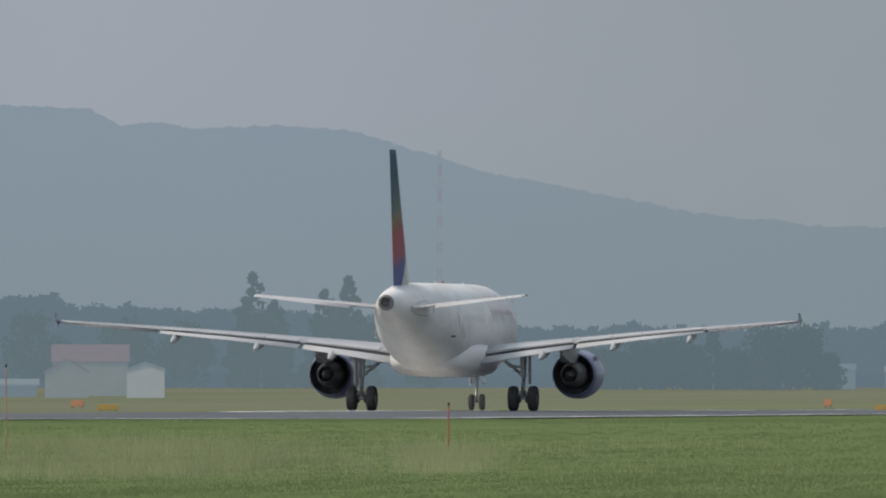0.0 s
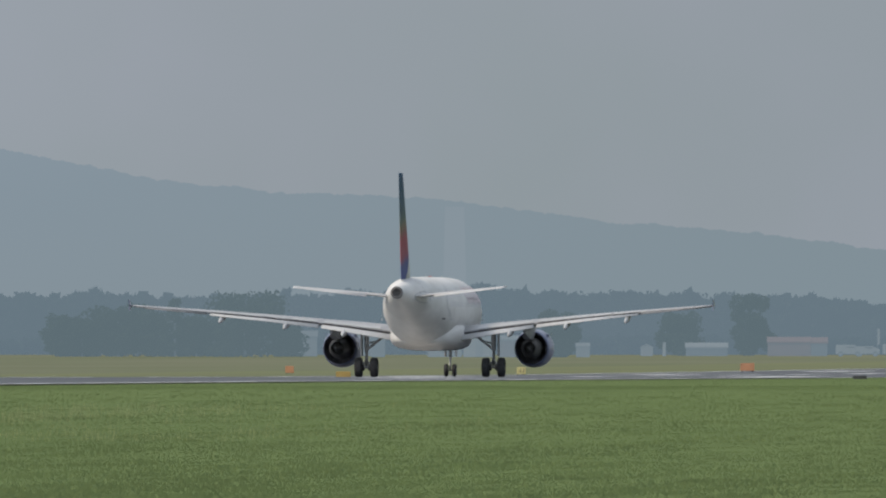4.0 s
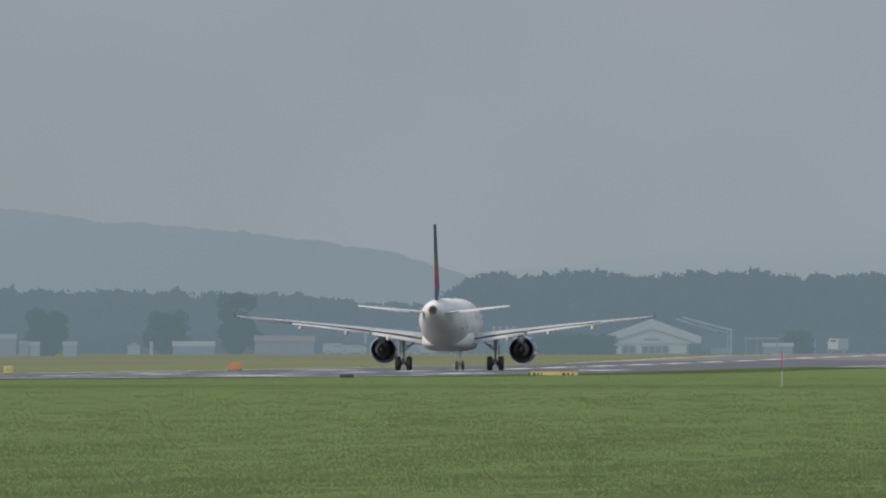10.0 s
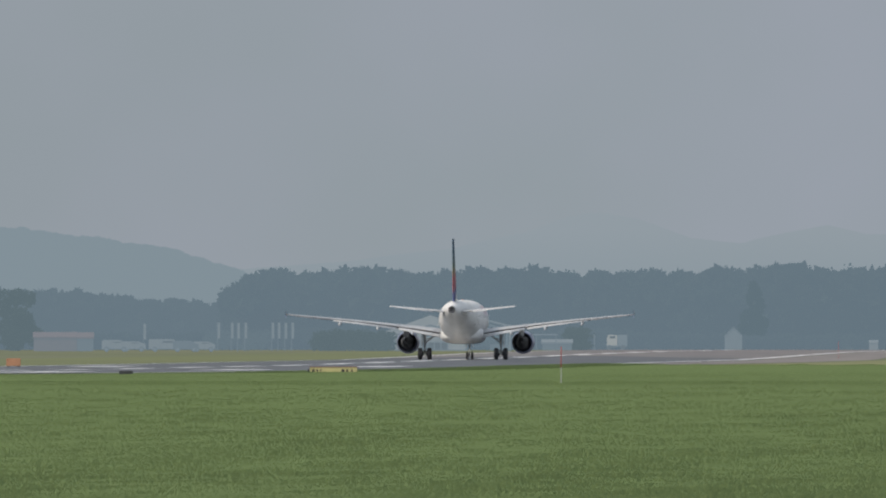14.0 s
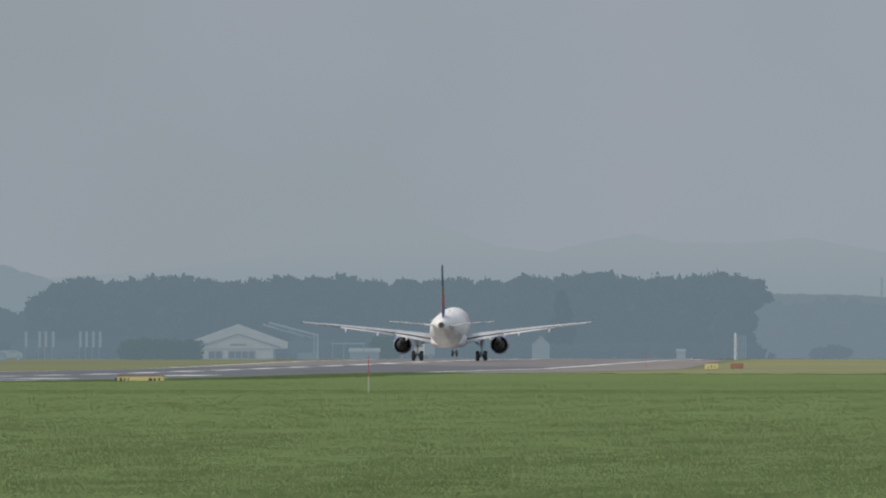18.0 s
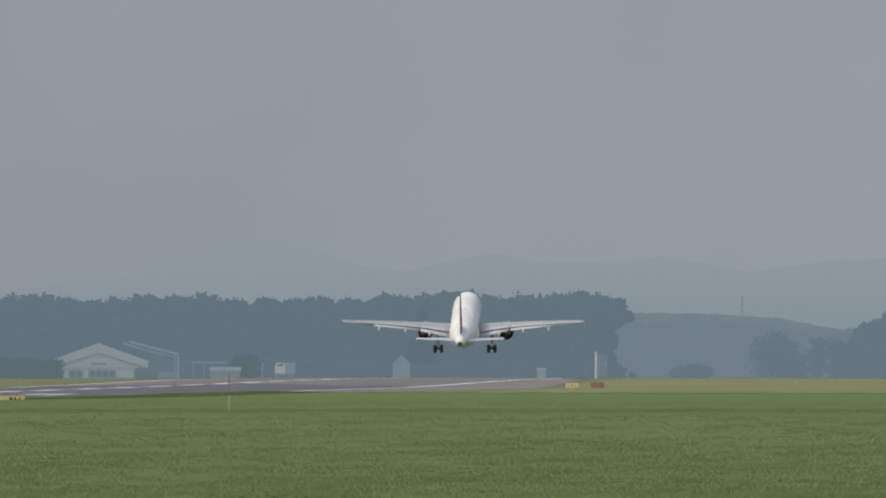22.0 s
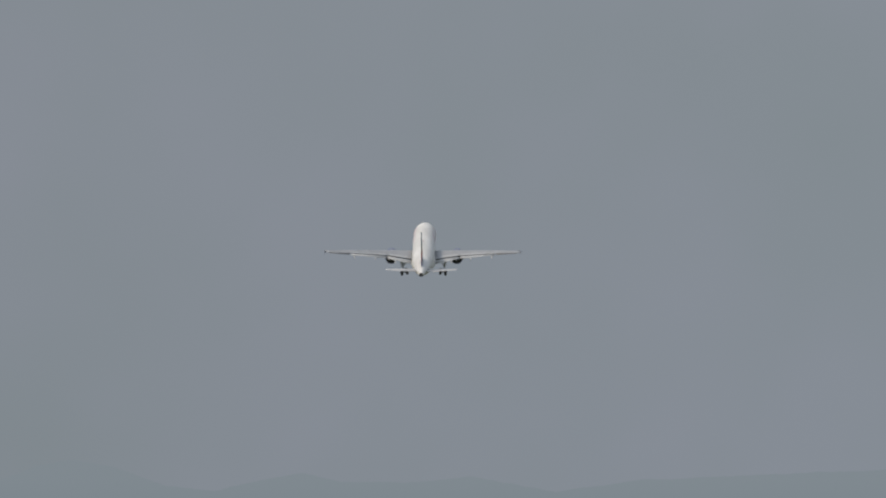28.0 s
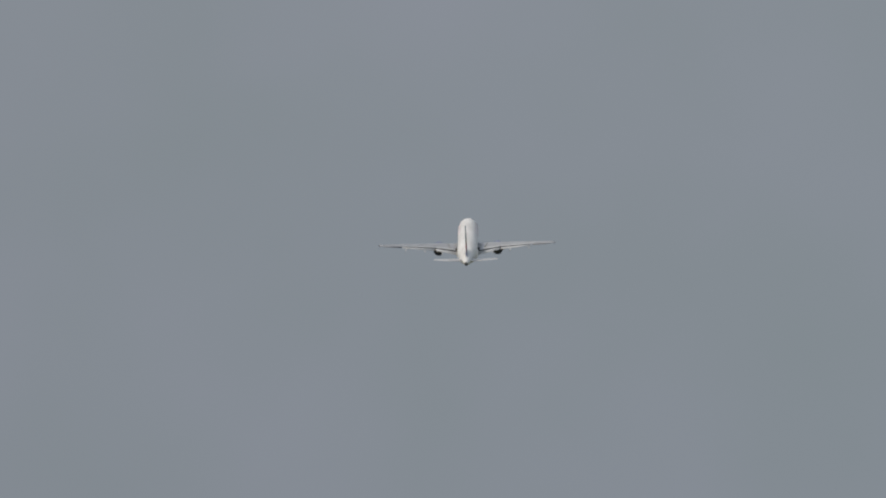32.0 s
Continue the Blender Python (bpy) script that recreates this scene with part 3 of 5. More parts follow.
def make_wing(side):
    name = "wing"
    xs = [1.2, 3.0, 5.0, 6.4, 9.0, 12.0, 14.6, 16.5, 17.3]
    rings = []
    for x in xs:
        c = lead(x) - trail(x)
        frac = 0.79 if x < 16 else 0.93
        rings.append(foil(side * x, lead(x), lead(x) - frac * c, wing_z(x) + 0.025 * c, wing_z(x) + 0.012 * c, 0.115 * c if x < 7 else 0.105 * c, 0.03 * c))
    wing = part(name, loft(rings), WING, airliner, "light grey swept wing", True)

    def panel(pname, x0, x1, drop, turn, mat_, start=0.8, stop=1.02):
        rr = []
        for x in (x0, (x0 + x1) / 2, x1):
            c = lead(x) - trail(x)
            y0, y1 = lead(x) - start * c, lead(x) - stop * c
            z0 = wing_z(x) - drop * c
            z1 = z0 - math.tan(radians(turn)) * (y0 - y1)
            rr.append(foil(side * x, y0, y1, z0, z1, 0.05 * c, 0.005 * c, 7))
        return part(pname, loft(rr), mat_, wing, smooth=True)

    # dark strips behind the wing box stand in for shade over the flaps
    for x0, x1 in ((2.05, 6.3), (6.5, 12.7), (12.9, 16.2)):
        rr = []
        for x in (x0, x1):
            c = lead(x) - trail(x)
            y, z = lead(x) - 0.79 * c, wing_z(x) + 0.012 * c
            rr.append([Vector((side * x, y + dy, z + dz * c)) for dy, dz in ((0.02, -0.012), (-0.035, -0.012), (-0.035, 0.007), (0.02, 0.007))])
        part("slot_shade", loft(rr), DARK, wing, "dark strip for slot shade ahead of the flap")
    for x0, x1 in ((2.9, 6.2), (6.6, 8.1), (8.15, 9.6), (9.65, 11.1), (11.15, 12.6)):
        rr = []
        for x in (x0, x1):
            c = lead(x) - trail(x)
            z = wing_z(x) + 0.013 * c + 0.012 * c
            rr.append([Vector((side * x, lead(x) - f * c, z + dz * c)) for f, dz in ((0.64, 0.034), (0.8, 0.0), (0.8, 0.012), (0.64, 0.042))])
        part("spoiler", loft(rr), SPOILER, wing, "pale spoiler panel")
    panel("flap", 2.05, 6.3, 0.022, 10, FLAP, 0.815, 1.02)
    panel("flap", 6.5, 12.7, 0.022, 10, FLAP, 0.815, 1.03)
    panel("aileron", 12.9, 16.4, 0.012, 9, AILERON_SHADE, 0.805, 1.0)
    for x0, x1 in ((2.3, 5.0), (6.6, 9.3), (9.4, 12.0), (12.1, 14.5), (14.6, 17.0)):
        rr = []
        for x in (x0, x1):
            c = lead(x) - trail(x)
            rr.append(foil(side * x, lead(x) + 0.1 * c, lead(x) - 0.1 * c, wing_z(x) - 0.035 * c, wing_z(x) + 0.072 * c, 0.03 * c, 0, 6))
        part("slat", loft(rr), SLAT, wing, "bright metal slat", True)
    for x in (4.95, 8.35, 12.05):
        y, z = trail(x), wing_z(x)
        big = 1.15 if x < 6 else 1.0
        rr = [ring_xz(y + dy, z + dz, 0.13 * w * big, 0.17 * w * big, 12, side * x) for dy, dz, w in ((2.1, -0.1, 0.2), (1.5, -0.2, 0.85), (0.6, -0.27, 1.1), (-0.2, -0.36, 1.0), (-0.7, -0.45, 0.6), (-1.0, -0.5, 0.12))]
        part("flap_track_fairing", loft(rr), FLAP, wing, "pale canoe fairing under the flap", True)
    fence = [[Vector((side * (17.3 + s * 0.02), y, z)) for s, y, z in ((1, a, zz), (-1, a, zz), (-1, b, zz), (1, b, zz))] for a, b, zz in
             ((trail(17.3) - 0.3, trail(17.3) + 0.05, wing_z(17.3) + 0.4), (trail(17.3) - 0.1, lead(17.3) - 0.3, wing_z(17.3)), (trail(17.3) - 0.25, trail(17.3) + 0.05, wing_z(17.3) - 0.3))]
    part("wingtip_fence", loft(fence), BLUE, wing, "dark blue wingtip fence")
    return wing


wings = [make_wing(-1), make_wing(1)]


def make_engine(side):
    xc, zc = side * 5.75, 1.73
    eng = part("engine", lathe_y([(6.05, 0.84), (6.15, 0.9), (6.05, 0.98), (5.65, 1.08), (4.95, 1.15), (4.15, 1.15), (3.35, 1.06), (2.85, 0.98), (2.85, 0.95), (3.15, 0.95), (3.95, 0.96)], xc, zc, 36), BLUE, airliner, "dark blue engine nacelle", True)
    part("inlet_duct", lathe_y([(6.05, 0.842), (5.55, 0.82), (5.25, 0.82)], xc, zc, 36), STEEL, eng, smooth=True)
    part("bypass_duct", lathe_y([(2.87, 0.955), (3.55, 0.96), (3.95, 0.96), (3.95, 0.45)], xc, zc, 36), DUCT, eng, "dark bypass duct", True)
    part("core_nozzle", lathe_y([(3.75, 0.66), (2.75, 0.6), (1.85, 0.42), (1.55, 0.38), (1.55, 0.35), (2.15, 0.36)], xc, zc, 30), SHADOW_METAL, eng, "heat-stained core nozzle", True)
    part("exhaust_plug", lathe_y([(2.15, 0.34), (1.85, 0.26), (1.45, 0.15), (1.05, 0.02)], xc, zc, 20), DUCT, eng, smooth=True)
    bm = bmesh.new()
    for k in range(18):
        a = k * math.tau / 18
        c, s = math.cos(a), math.sin(a)
        vs = [bm.verts.new((xc + r * c - o * s, 5.3 + dy, zc + r * s + o * c)) for r, o, dy in ((0.25, -0.04, 0.1), (0.83, -0.14, 0.14), (0.83, 0.14, -0.12), (0.25, 0.06, -0.1))]
        bm.faces.new(vs)
    part("fan", bm, DARK, eng)
    part("spinner", lathe_y([(5.85, 0.01), (5.7, 0.12), (5.45, 0.23), (5.25, 0.28)], xc, zc, 20), DARK, eng, smooth=True)
    rr = []
    for y, z0, z1, w in ((4.7, 2.75, 2.86, 0.1), (3.2, 2.55, 3.0, 0.2), (1.7, 2.25, 3.0, 0.21), (0.2, 2.3, 2.85, 0.2), (-1.2, 2.62, 2.8, 0.08)):
        rr.append([Vector((xc + a * w, y, z)) for a, z in ((-1, z0), (1, z0), (1, z1), (-1, z1))])
    part("pylon", loft(rr), WING, eng, "grey engine pylon")
    for s2 in (-1, 1):
        part("strake", box(xc + s2 * 0.8, xc + s2 * 1.08, 4.0, 5.0, zc + 0.83, zc + 0.86), BLUE, eng)
    return eng


engines = [make_engine(-1), make_engine(1)]

# tail
def fin_line(z):
    u = (z - 5.7) / (11.95 - 5.7)
    return -10.7 - 3.9 * u, -15.25 - 1.2 * u


FIN_PAINT = mat("multicoloured_fin_paint", (0.02, 0.04, 0.16), 0.6, vary=0.04)
FIN_PAINT.node_tree.nodes["Principled BSDF"].inputs["Specular IOR Level"].default_value = 0.15
fn, fl_ = FIN_PAINT.node_tree.nodes, FIN_PAINT.node_tree.links
fco, fsep, fadd = fn.new("ShaderNodeTexCoord"), fn.new("ShaderNodeSeparateXYZ"), fn.new("ShaderNodeMath")
fadd.operation, fadd.inputs[1].default_value = "MULTIPLY_ADD", -0.15
fl_.new(fco.outputs["Object"], fsep.inputs[0])
fl_.new(fsep.outputs["Y"], fadd.inputs[0])
fl_.new(fsep.outputs["Z"], fadd.inputs[2])
fmap = fn.new("ShaderNodeMapRange")
fmap.inputs["From Min"].default_value, fmap.inputs["From Max"].default_value = 8.2, 14.3
fl_.new(fadd.outputs[0], fmap.inputs["Value"])
framp = fn.new("ShaderNodeValToRGB")
fe = framp.color_ramp.elements
fe[0].position, fe[0].color = 0.0, (0.111, 0.130, 0.286, 1)
fe[1].position, fe[1].color = 1.0, (0.066, 0.116, 0.178, 1)
for p_, c_ in ((0.09, (0.111, 0.130, 0.260, 1)), (0.17, (0.312, 0.111, 0.143, 1)), (0.34, (0.351, 0.111, 0.124, 1)), (0.41, (0.247, 0.143, 0.124, 1)), (0.47, (0.221, 0.195, 0.137, 1)), (0.54, (0.137, 0.176, 0.156, 1)), (0.66, (0.098, 0.143, 0.169, 1)), (0.8, (0.072, 0.122, 0.17, 1))):
    k_ = fe.new(p_)
    k_.color = c_
fl_.new(fmap.outputs[0], framp.inputs[0])
# a pale leading edge that widens into the white foot of the fin
flead, fwide, fpale, fmix = fn.new("ShaderNodeMath"), fn.new("ShaderNodeMapRange"), fn.new("ShaderNodeMapRange"), fn.new("ShaderNodeMix")
flead.operation, flead.inputs[1].default_value = "MULTIPLY_ADD", 0.624
fl_.new(fsep.outputs["Z"], flead.inputs[0])
fl_.new(fsep.outputs["Y"], flead.inputs[2])
for key, v_ in (("From Min", 5.5), ("From Max", 7.4), ("To Min", -9.9), ("To Max", -7.75)):
    fwide.inputs[key].default_value = v_
fl_.new(fsep.outputs["Z"], fwide.inputs["Value"])
fgap = fn.new("ShaderNodeMath")
fgap.operation = "SUBTRACT"
fl_.new(flead.outputs[0], fgap.inputs[0])
fl_.new(fwide.outputs[0], fgap.inputs[1])
fpale.inputs["From Min"].default_value, fpale.inputs["From Max"].default_value = 0.0, 0.12
fl_.new(fgap.outputs[0], fpale.inputs["Value"])
fmix.data_type = "RGBA"
fl_.new(fpale.outputs[0], fmix.inputs["Factor"])
fl_.new(framp.outputs[0], fmix.inputs["A"])
fmix.inputs["B"].default_value = (0.56, 0.56, 0.52, 1)
fl_.new(fmix.outputs["Result"], fn["Principled BSDF"].inputs["Base Color"])


def foil_flat(z, y0, y1, thick, n=8):
    a, b = [], []
    for k in range(n):
        u = k / (n - 1)
        s = u * u * (3 - 2 * u)
        t = thick * (1 - (2 * s - 0.75) ** 2 * 0.9) * (0.15 + 0.85 * math.sin(math.pi * min(1, 0.05 + s * 0.95)))
        a.append(Vector((t, y0 + (y1 - y0) * s, z)))
        b.append(Vector((-t, y0 + (y1 - y0) * s, z)))
    return a + b[::-1]


fin_rings, rud_rings = [], []
for z in (5.4, 6.2, 7.5, 9.0, 10.5, 11.7, 11.95):
    y0, y1 = fin_line(z)
    th = 0.17 * (1 - 0.5 * (z - 5.4) / 6.4) * (0.72 if z < 5.5 else 1.0)
    fin_rings.append(foil_flat(z, y0, y0 + 0.7 * (y1 - y0), th))
    if z > 5.3:
        rud_rings.append(foil_flat(z, y0 + 0.69 * (y1 - y0), y1, th * 0.75))
fin = part("tail_fin", loft(fin_rings), FIN_PAINT, airliner, "tail fin in blue, green, yellow and red", True)
part("rudder", loft(rud_rings), FIN_PAINT, fin, smooth=True)
part("fin_root", loft([[Vector((s * w, y, z)) for s, y in ((1, y0), (-1, y0), (-1, y1), (1, y1))] for z, w, y0, y1 in ((5.2, 0.26, -8.6, -15.4), (5.5, 0.16, -9.4, -15.3), (5.75, 0.1, -10.4, -15.2))]), WHITE, fin, "white fin root fillet", True)


def make_stab(side):
    rr, er = [], []
    for x in (0.5, 2.0, 4.0, 6.0, 6.22):
        u = x / 6.22
        y0, y1 = -12.0 - 3.35 * u, -15.75 - 0.95 * u
        z = 4.66 + 0.108 * x
        ys, yh = y0 + 14.8, y0 + 0.72 * (y1 - y0) + 14.8
        rr.append(foil(side * x, y0, y0 + 0.72 * (y1 - y0), z + 0.012 * ys, z + 0.012 * yh, 0.06 * (y0 - y1), 0.02))
        # the elevator trails a little down
        er.append(foil(side * x, y0 + 0.72 * (y1 - y0), y1, z + 0.012 * yh, z + 0.012 * yh - 0.16 * 0.28 * (y0 - y1), 0.04 * (y0 - y1), 0.01, 6))
    stab = part("tailplane", loft(rr), TAIL, airliner, "pale horizontal tailplane", True)
    elevator = part("elevator", loft(er[1:]), TAIL, stab, smooth=True)
    return stab, elevator


tails = [make_stab(-1), make_stab(1)]
stabs = [t_[0] for t_ in tails]
for side in (-1, 1):
    rr = []
    for y, za, zb in ((-11.9, 4.55, 4.75), (-12.8, 4.35, 5.1), (-14.2, 4.4, 5.0), (-15.2, 4.62, 4.82)):
        rr.append([Vector((side * (hull_x(y, z) + o), y, z)) for z, o in ((za, 0.012), (zb, 0.012), (zb, -0.03), (za, -0.03))])
    part("tailplane_seal", loft(rr), FLAP, hull, "grey rubbing plate at the tailplane root")


# landing gear
def tyre_mesh(xc, y, z, r, w, parent, rim_r):
    prof = [(w * 0.5, rim_r), (w * 0.5, r * 0.86), (w * 0.4, r * 0.96), (w * 0.2, r), (-w * 0.2, r), (-w * 0.4, r * 0.96), (-w * 0.5, r * 0.86), (-w * 0.5, rim_r)]
    rings = [[Vector((xc + a, y + rr_ * math.cos(k * math.tau / 28), z + rr_ * math.sin(k * math.tau / 28))) for k in range(28)] for a, rr_ in prof]
    part("tyre", loft(rings, (False, False)), TYRE, parent, "black rubber tyre", True)
    rims = [[Vector((xc + a, y + rr_ * math.cos(k * math.tau / 20), z + rr_ * math.sin(k * math.tau / 20))) for k in range(20)] for a, rr_ in ((w * 0.42, rim_r), (w * 0.3, rim_r * 0.5), (-w * 0.3, rim_r * 0.5), (-w * 0.42, rim_r))]
    part("rim", loft(rims), RIM, parent, "grey metal rim")


MAIN_PIVOT = 2.55


def make_main_gear(side):
    zp = MAIN_PIVOT
    gear = part("main_gear", tube((0, 0, 0.25), (0, 0.1, 1.58 - zp), 0.16, 0.13), STEEL, airliner, "main landing gear leg")
    gear.matrix_basis = pose(side * 3.795, 0, zp)
    part("piston", tube((0, 0.1, 1.6 - zp), (0, 0.0, 0.56 - zp), 0.085), RIM, gear, "bright oleo piston")
    part("axle", tube((-0.6, 0, 0.58 - zp), (0.6, 0, 0.58 - zp), 0.08), STEEL, gear)
    part("side_brace", tube((0, 0.1, 1.62 - zp), (-side * 1.5, 0.1, 0.25), 0.075), STEEL, gear, "diagonal side brace")
    part("side_brace", tube((0, 0.1, 2.0 - zp), (-side * 0.75, 0.1, 2.15 - zp), 0.05), STEEL, gear)
    part("torque_link", add_tube(tube((0, -0.12, 1.45 - zp), (0, -0.42, 1.08 - zp), 0.05), (0, -0.42, 1.08 - zp), (0, -0.1, 0.72 - zp), 0.05), STEEL, gear)
    part("gear_door", box(side * 0.26, side * 0.31, -0.36, 0.5, 1.25 - zp, 0.2, 0.01), FLAP, gear, "grey leg door")
    for o in (-1, 1):
        part("brake_unit", tube((o * 0.12, 0, 0.58 - zp), (o * 0.3, 0, 0.58 - zp), 0.2, seg=16), DARK, gear, "dark brake pack")
        part("fork", tube((o * 0.3, -0.05, 0.62 - zp), (0, 0.02, 1.02 - zp), 0.075, 0.06), STEEL, gear)
    for o in (-0.464, 0.464):
        tyre_mesh(o, 0, 0.58 - zp, 0.58, 0.42, gear, 0.27)
    return gear


main_gears = [make_main_gear(-1), make_main_gear(1)]
NOSE_PIVOT = 2.1
nose_gear = part("nose_gear", tube((0, 0, 0.3), (0, 0, 1.15 - NOSE_PIVOT), 0.11, 0.1), STEEL, airliner, "nose landing gear leg")
nose_gear.matrix_basis = pose(0, 11.04, NOSE_PIVOT)
part("piston", tube((0, 0, 1.2 - NOSE_PIVOT), (0, 0, 0.38 - NOSE_PIVOT), 0.06), RIM, nose_gear)
part("axle", tube((-0.34, 0, 0.38 - NOSE_PIVOT), (0.34, 0, 0.38 - NOSE_PIVOT), 0.05), STEEL, nose_gear)
part("taxi_lamp", lathe_y([(0.12, 0.02), (0.12, 0.1), (0.0, 0.1), (-0.05, 0.03)], 0, 1.5 - NOSE_PIVOT, 14), RIM, nose_gear)
part("torque_link", tube((0, -0.1, 1.1 - NOSE_PIVOT), (0, -0.25, 0.7 - NOSE_PIVOT), 0.04), STEEL, nose_gear)
for o in (-0.25, 0.25):
    tyre_mesh(o, 0, 0.38 - NOSE_PIVOT, 0.38, 0.22, nose_gear, 0.18)
for side in (-1, 1):
    part("gear_door", box(side * 0.3, side * 0.34, -0.1, 0.75, 1.2 - NOSE_PIVOT, 1.75 - NOSE_PIVOT, 0.01), WHITE, nose_gear, "white nose gear door")


# ---- plants ----
rng = np.random.default_rng(7)


def leaf_cloud(centres, radii, count, size, squash=0.8):
    """Small leaf clumps scattered over and inside a set of rounded boughs: vertices and faces."""
    centres, radii = np.asarray(centres, float), np.asarray(radii, float)
    weight = radii ** 2
    pick = rng.choice(len(centres), count, p=weight / weight.sum())
    way = rng.normal(size=(count, 3))
    way /= np.linalg.norm(way, axis=1)[:, None]
    depth = rng.uniform(0.3, 1.02, count) ** 0.6
    pos = centres[pick] + way * (radii[pick] * depth)[:, None] * np.array([1, 1, squash])
    u = rng.normal(size=(count, 3))
    u /= np.linalg.norm(u, axis=1)[:, None]
    w = np.cross(u, rng.normal(size=(count, 3)))
    w /= np.linalg.norm(w, axis=1)[:, None]
    s = size * rng.uniform(0.6, 1.3, count)[:, None]
    quads = np.stack([pos + u * s, pos + w * s * 0.7, pos - u * s, pos - w * s * 0.7], 1)
    return quads.reshape(-1, 3)


def cloud_mesh(name, verts, material):
    n = len(verts) // 4
    me = bpy.data.meshes.new(name)
    me.vertices.add(n * 4)
    me.vertices.foreach_set("co", verts.astype(np.float32).ravel())
    me.loops.add(n * 4)
    me.loops.foreach_set("vertex_index", np.arange(n * 4, dtype=np.int32))
    me.polygons.add(n)
    me.polygons.foreach_set("loop_start", np.arange(0, n * 4, 4, dtype=np.int32))
    me.polygons.foreach_set("loop_total", np.full(n, 4, dtype=np.int32))
    me.materials.append(material)
    me.update(calc_edges=True)
    return me


def broad_boughs(h, w, n=16):
    """A rounded crown of overlapping boughs whose tops reach the full height."""
    cs, rs = [(0.0, 0.0, h - 0.2 * w)], [0.24 * w]
    for _ in range(n):
        a, r = rng.uniform(0, math.tau), math.sqrt(rng.uniform(0, 1)) * w * 0.36
        z = rng.uniform(0.12, 0.84) * h
        taper = 1 - 0.45 * abs(z / h - 0.45)
        cs.append((r * taper * math.cos(a), r * taper * math.sin(a), z))
        rs.append(rng.uniform(0.17, 0.26) * w)
    return cs, rs


def dome_boughs(h, w, n=26):
    """A wide domed crown, closed from its top to the undergrowth."""
    cs, rs = [(0.0, 0.0, h - 0.16 * w)], [0.2 * w]
    for k in range(n):
        a, u, r = k * 2.4 + rng.uniform(-0.5, 0.5), rng.uniform(-0.75, 0.97), rng.uniform(0.15, 0.2) * w
        flat = math.sqrt(1 - u * u) * w * 0.36
        cs.append((flat * math.cos(a), flat * math.sin(a), h * 0.54 + u * (h * 0.46 - 0.8 * r)))
        rs.append(r)
    return cs, rs


def full_boughs(h, w, n=64):
    """A dense rounded crown that reaches down to the grass."""
    cs, rs = [], []
    for _ in range(n):
        a, u, z = rng.uniform(0, math.tau), math.sqrt(rng.uniform(0, 1)), rng.uniform(0.08, 0.84)
        r = u * w * 0.36 * math.sqrt(max(0.1, 1 - ((z - 0.5) / 0.62) ** 2))
        cs.append((r * math.cos(a), r * math.sin(a), z * h))
        rs.append(rng.uniform(0.13, 0.19) * w)
    return cs, rs


def spruce_boughs(h, w, n=80):
    """Ragged tiers that widen towards the foot, with a tufted top."""
    cs, rs = [(0.0, 0.0, h - 0.45), (0.1, 0.0, h - 1.1)], [0.5, 0.6]
    for k in range(n):
        u = 0.04 + 0.92 * k / n
        r = w * 0.5 * (1 - u) ** 0.7 * rng.uniform(0.45, 1.1) + 0.1
        a = rng.uniform(0, math.tau)
        cs.append((r * 0.8 * math.cos(a), r * 0.8 * math.sin(a), u * h - 0.1 * r))
        rs.append(0.36 + 0.085 * w * (1 - u))
    return cs, rs


def tree(bearing, d, h, w, label, conifer=False, leaves=1500, size=0.32, material=None, name="tree", full=False):
    x, y, z = spot(bearing, d)
    h += 0.32
    t = thing(name, x, y, z, label, "tree", "trees round the airfield", turn=rng.uniform(0, 360))
    trunk = tube((0, 0, -0.1), (0, 0, h * 0.7), 0.022 * h, 0.008 * h, 8)
    for k in range(7):
        a, zz = rng.uniform(0, math.tau), rng.uniform(0.3, 0.65) * h
        add_tube(trunk, (0, 0, zz), (w * 0.2 * math.cos(a), w * 0.2 * math.sin(a), zz + (0.12 * h if not conifer else -0.02 * h)), 0.011 * h, 0.004 * h, 5)
    part("trunk", trunk, TRUNK, t)
    cs, rs = spruce_boughs(h, w) if conifer else full_boughs(h, w) if full else broad_boughs(h, w, 22)
    crown = new("crown", cloud_mesh("crown", leaf_cloud(cs, rs, leaves, size), material or HAZY_LEAF))
    crown.parent = t
    return t


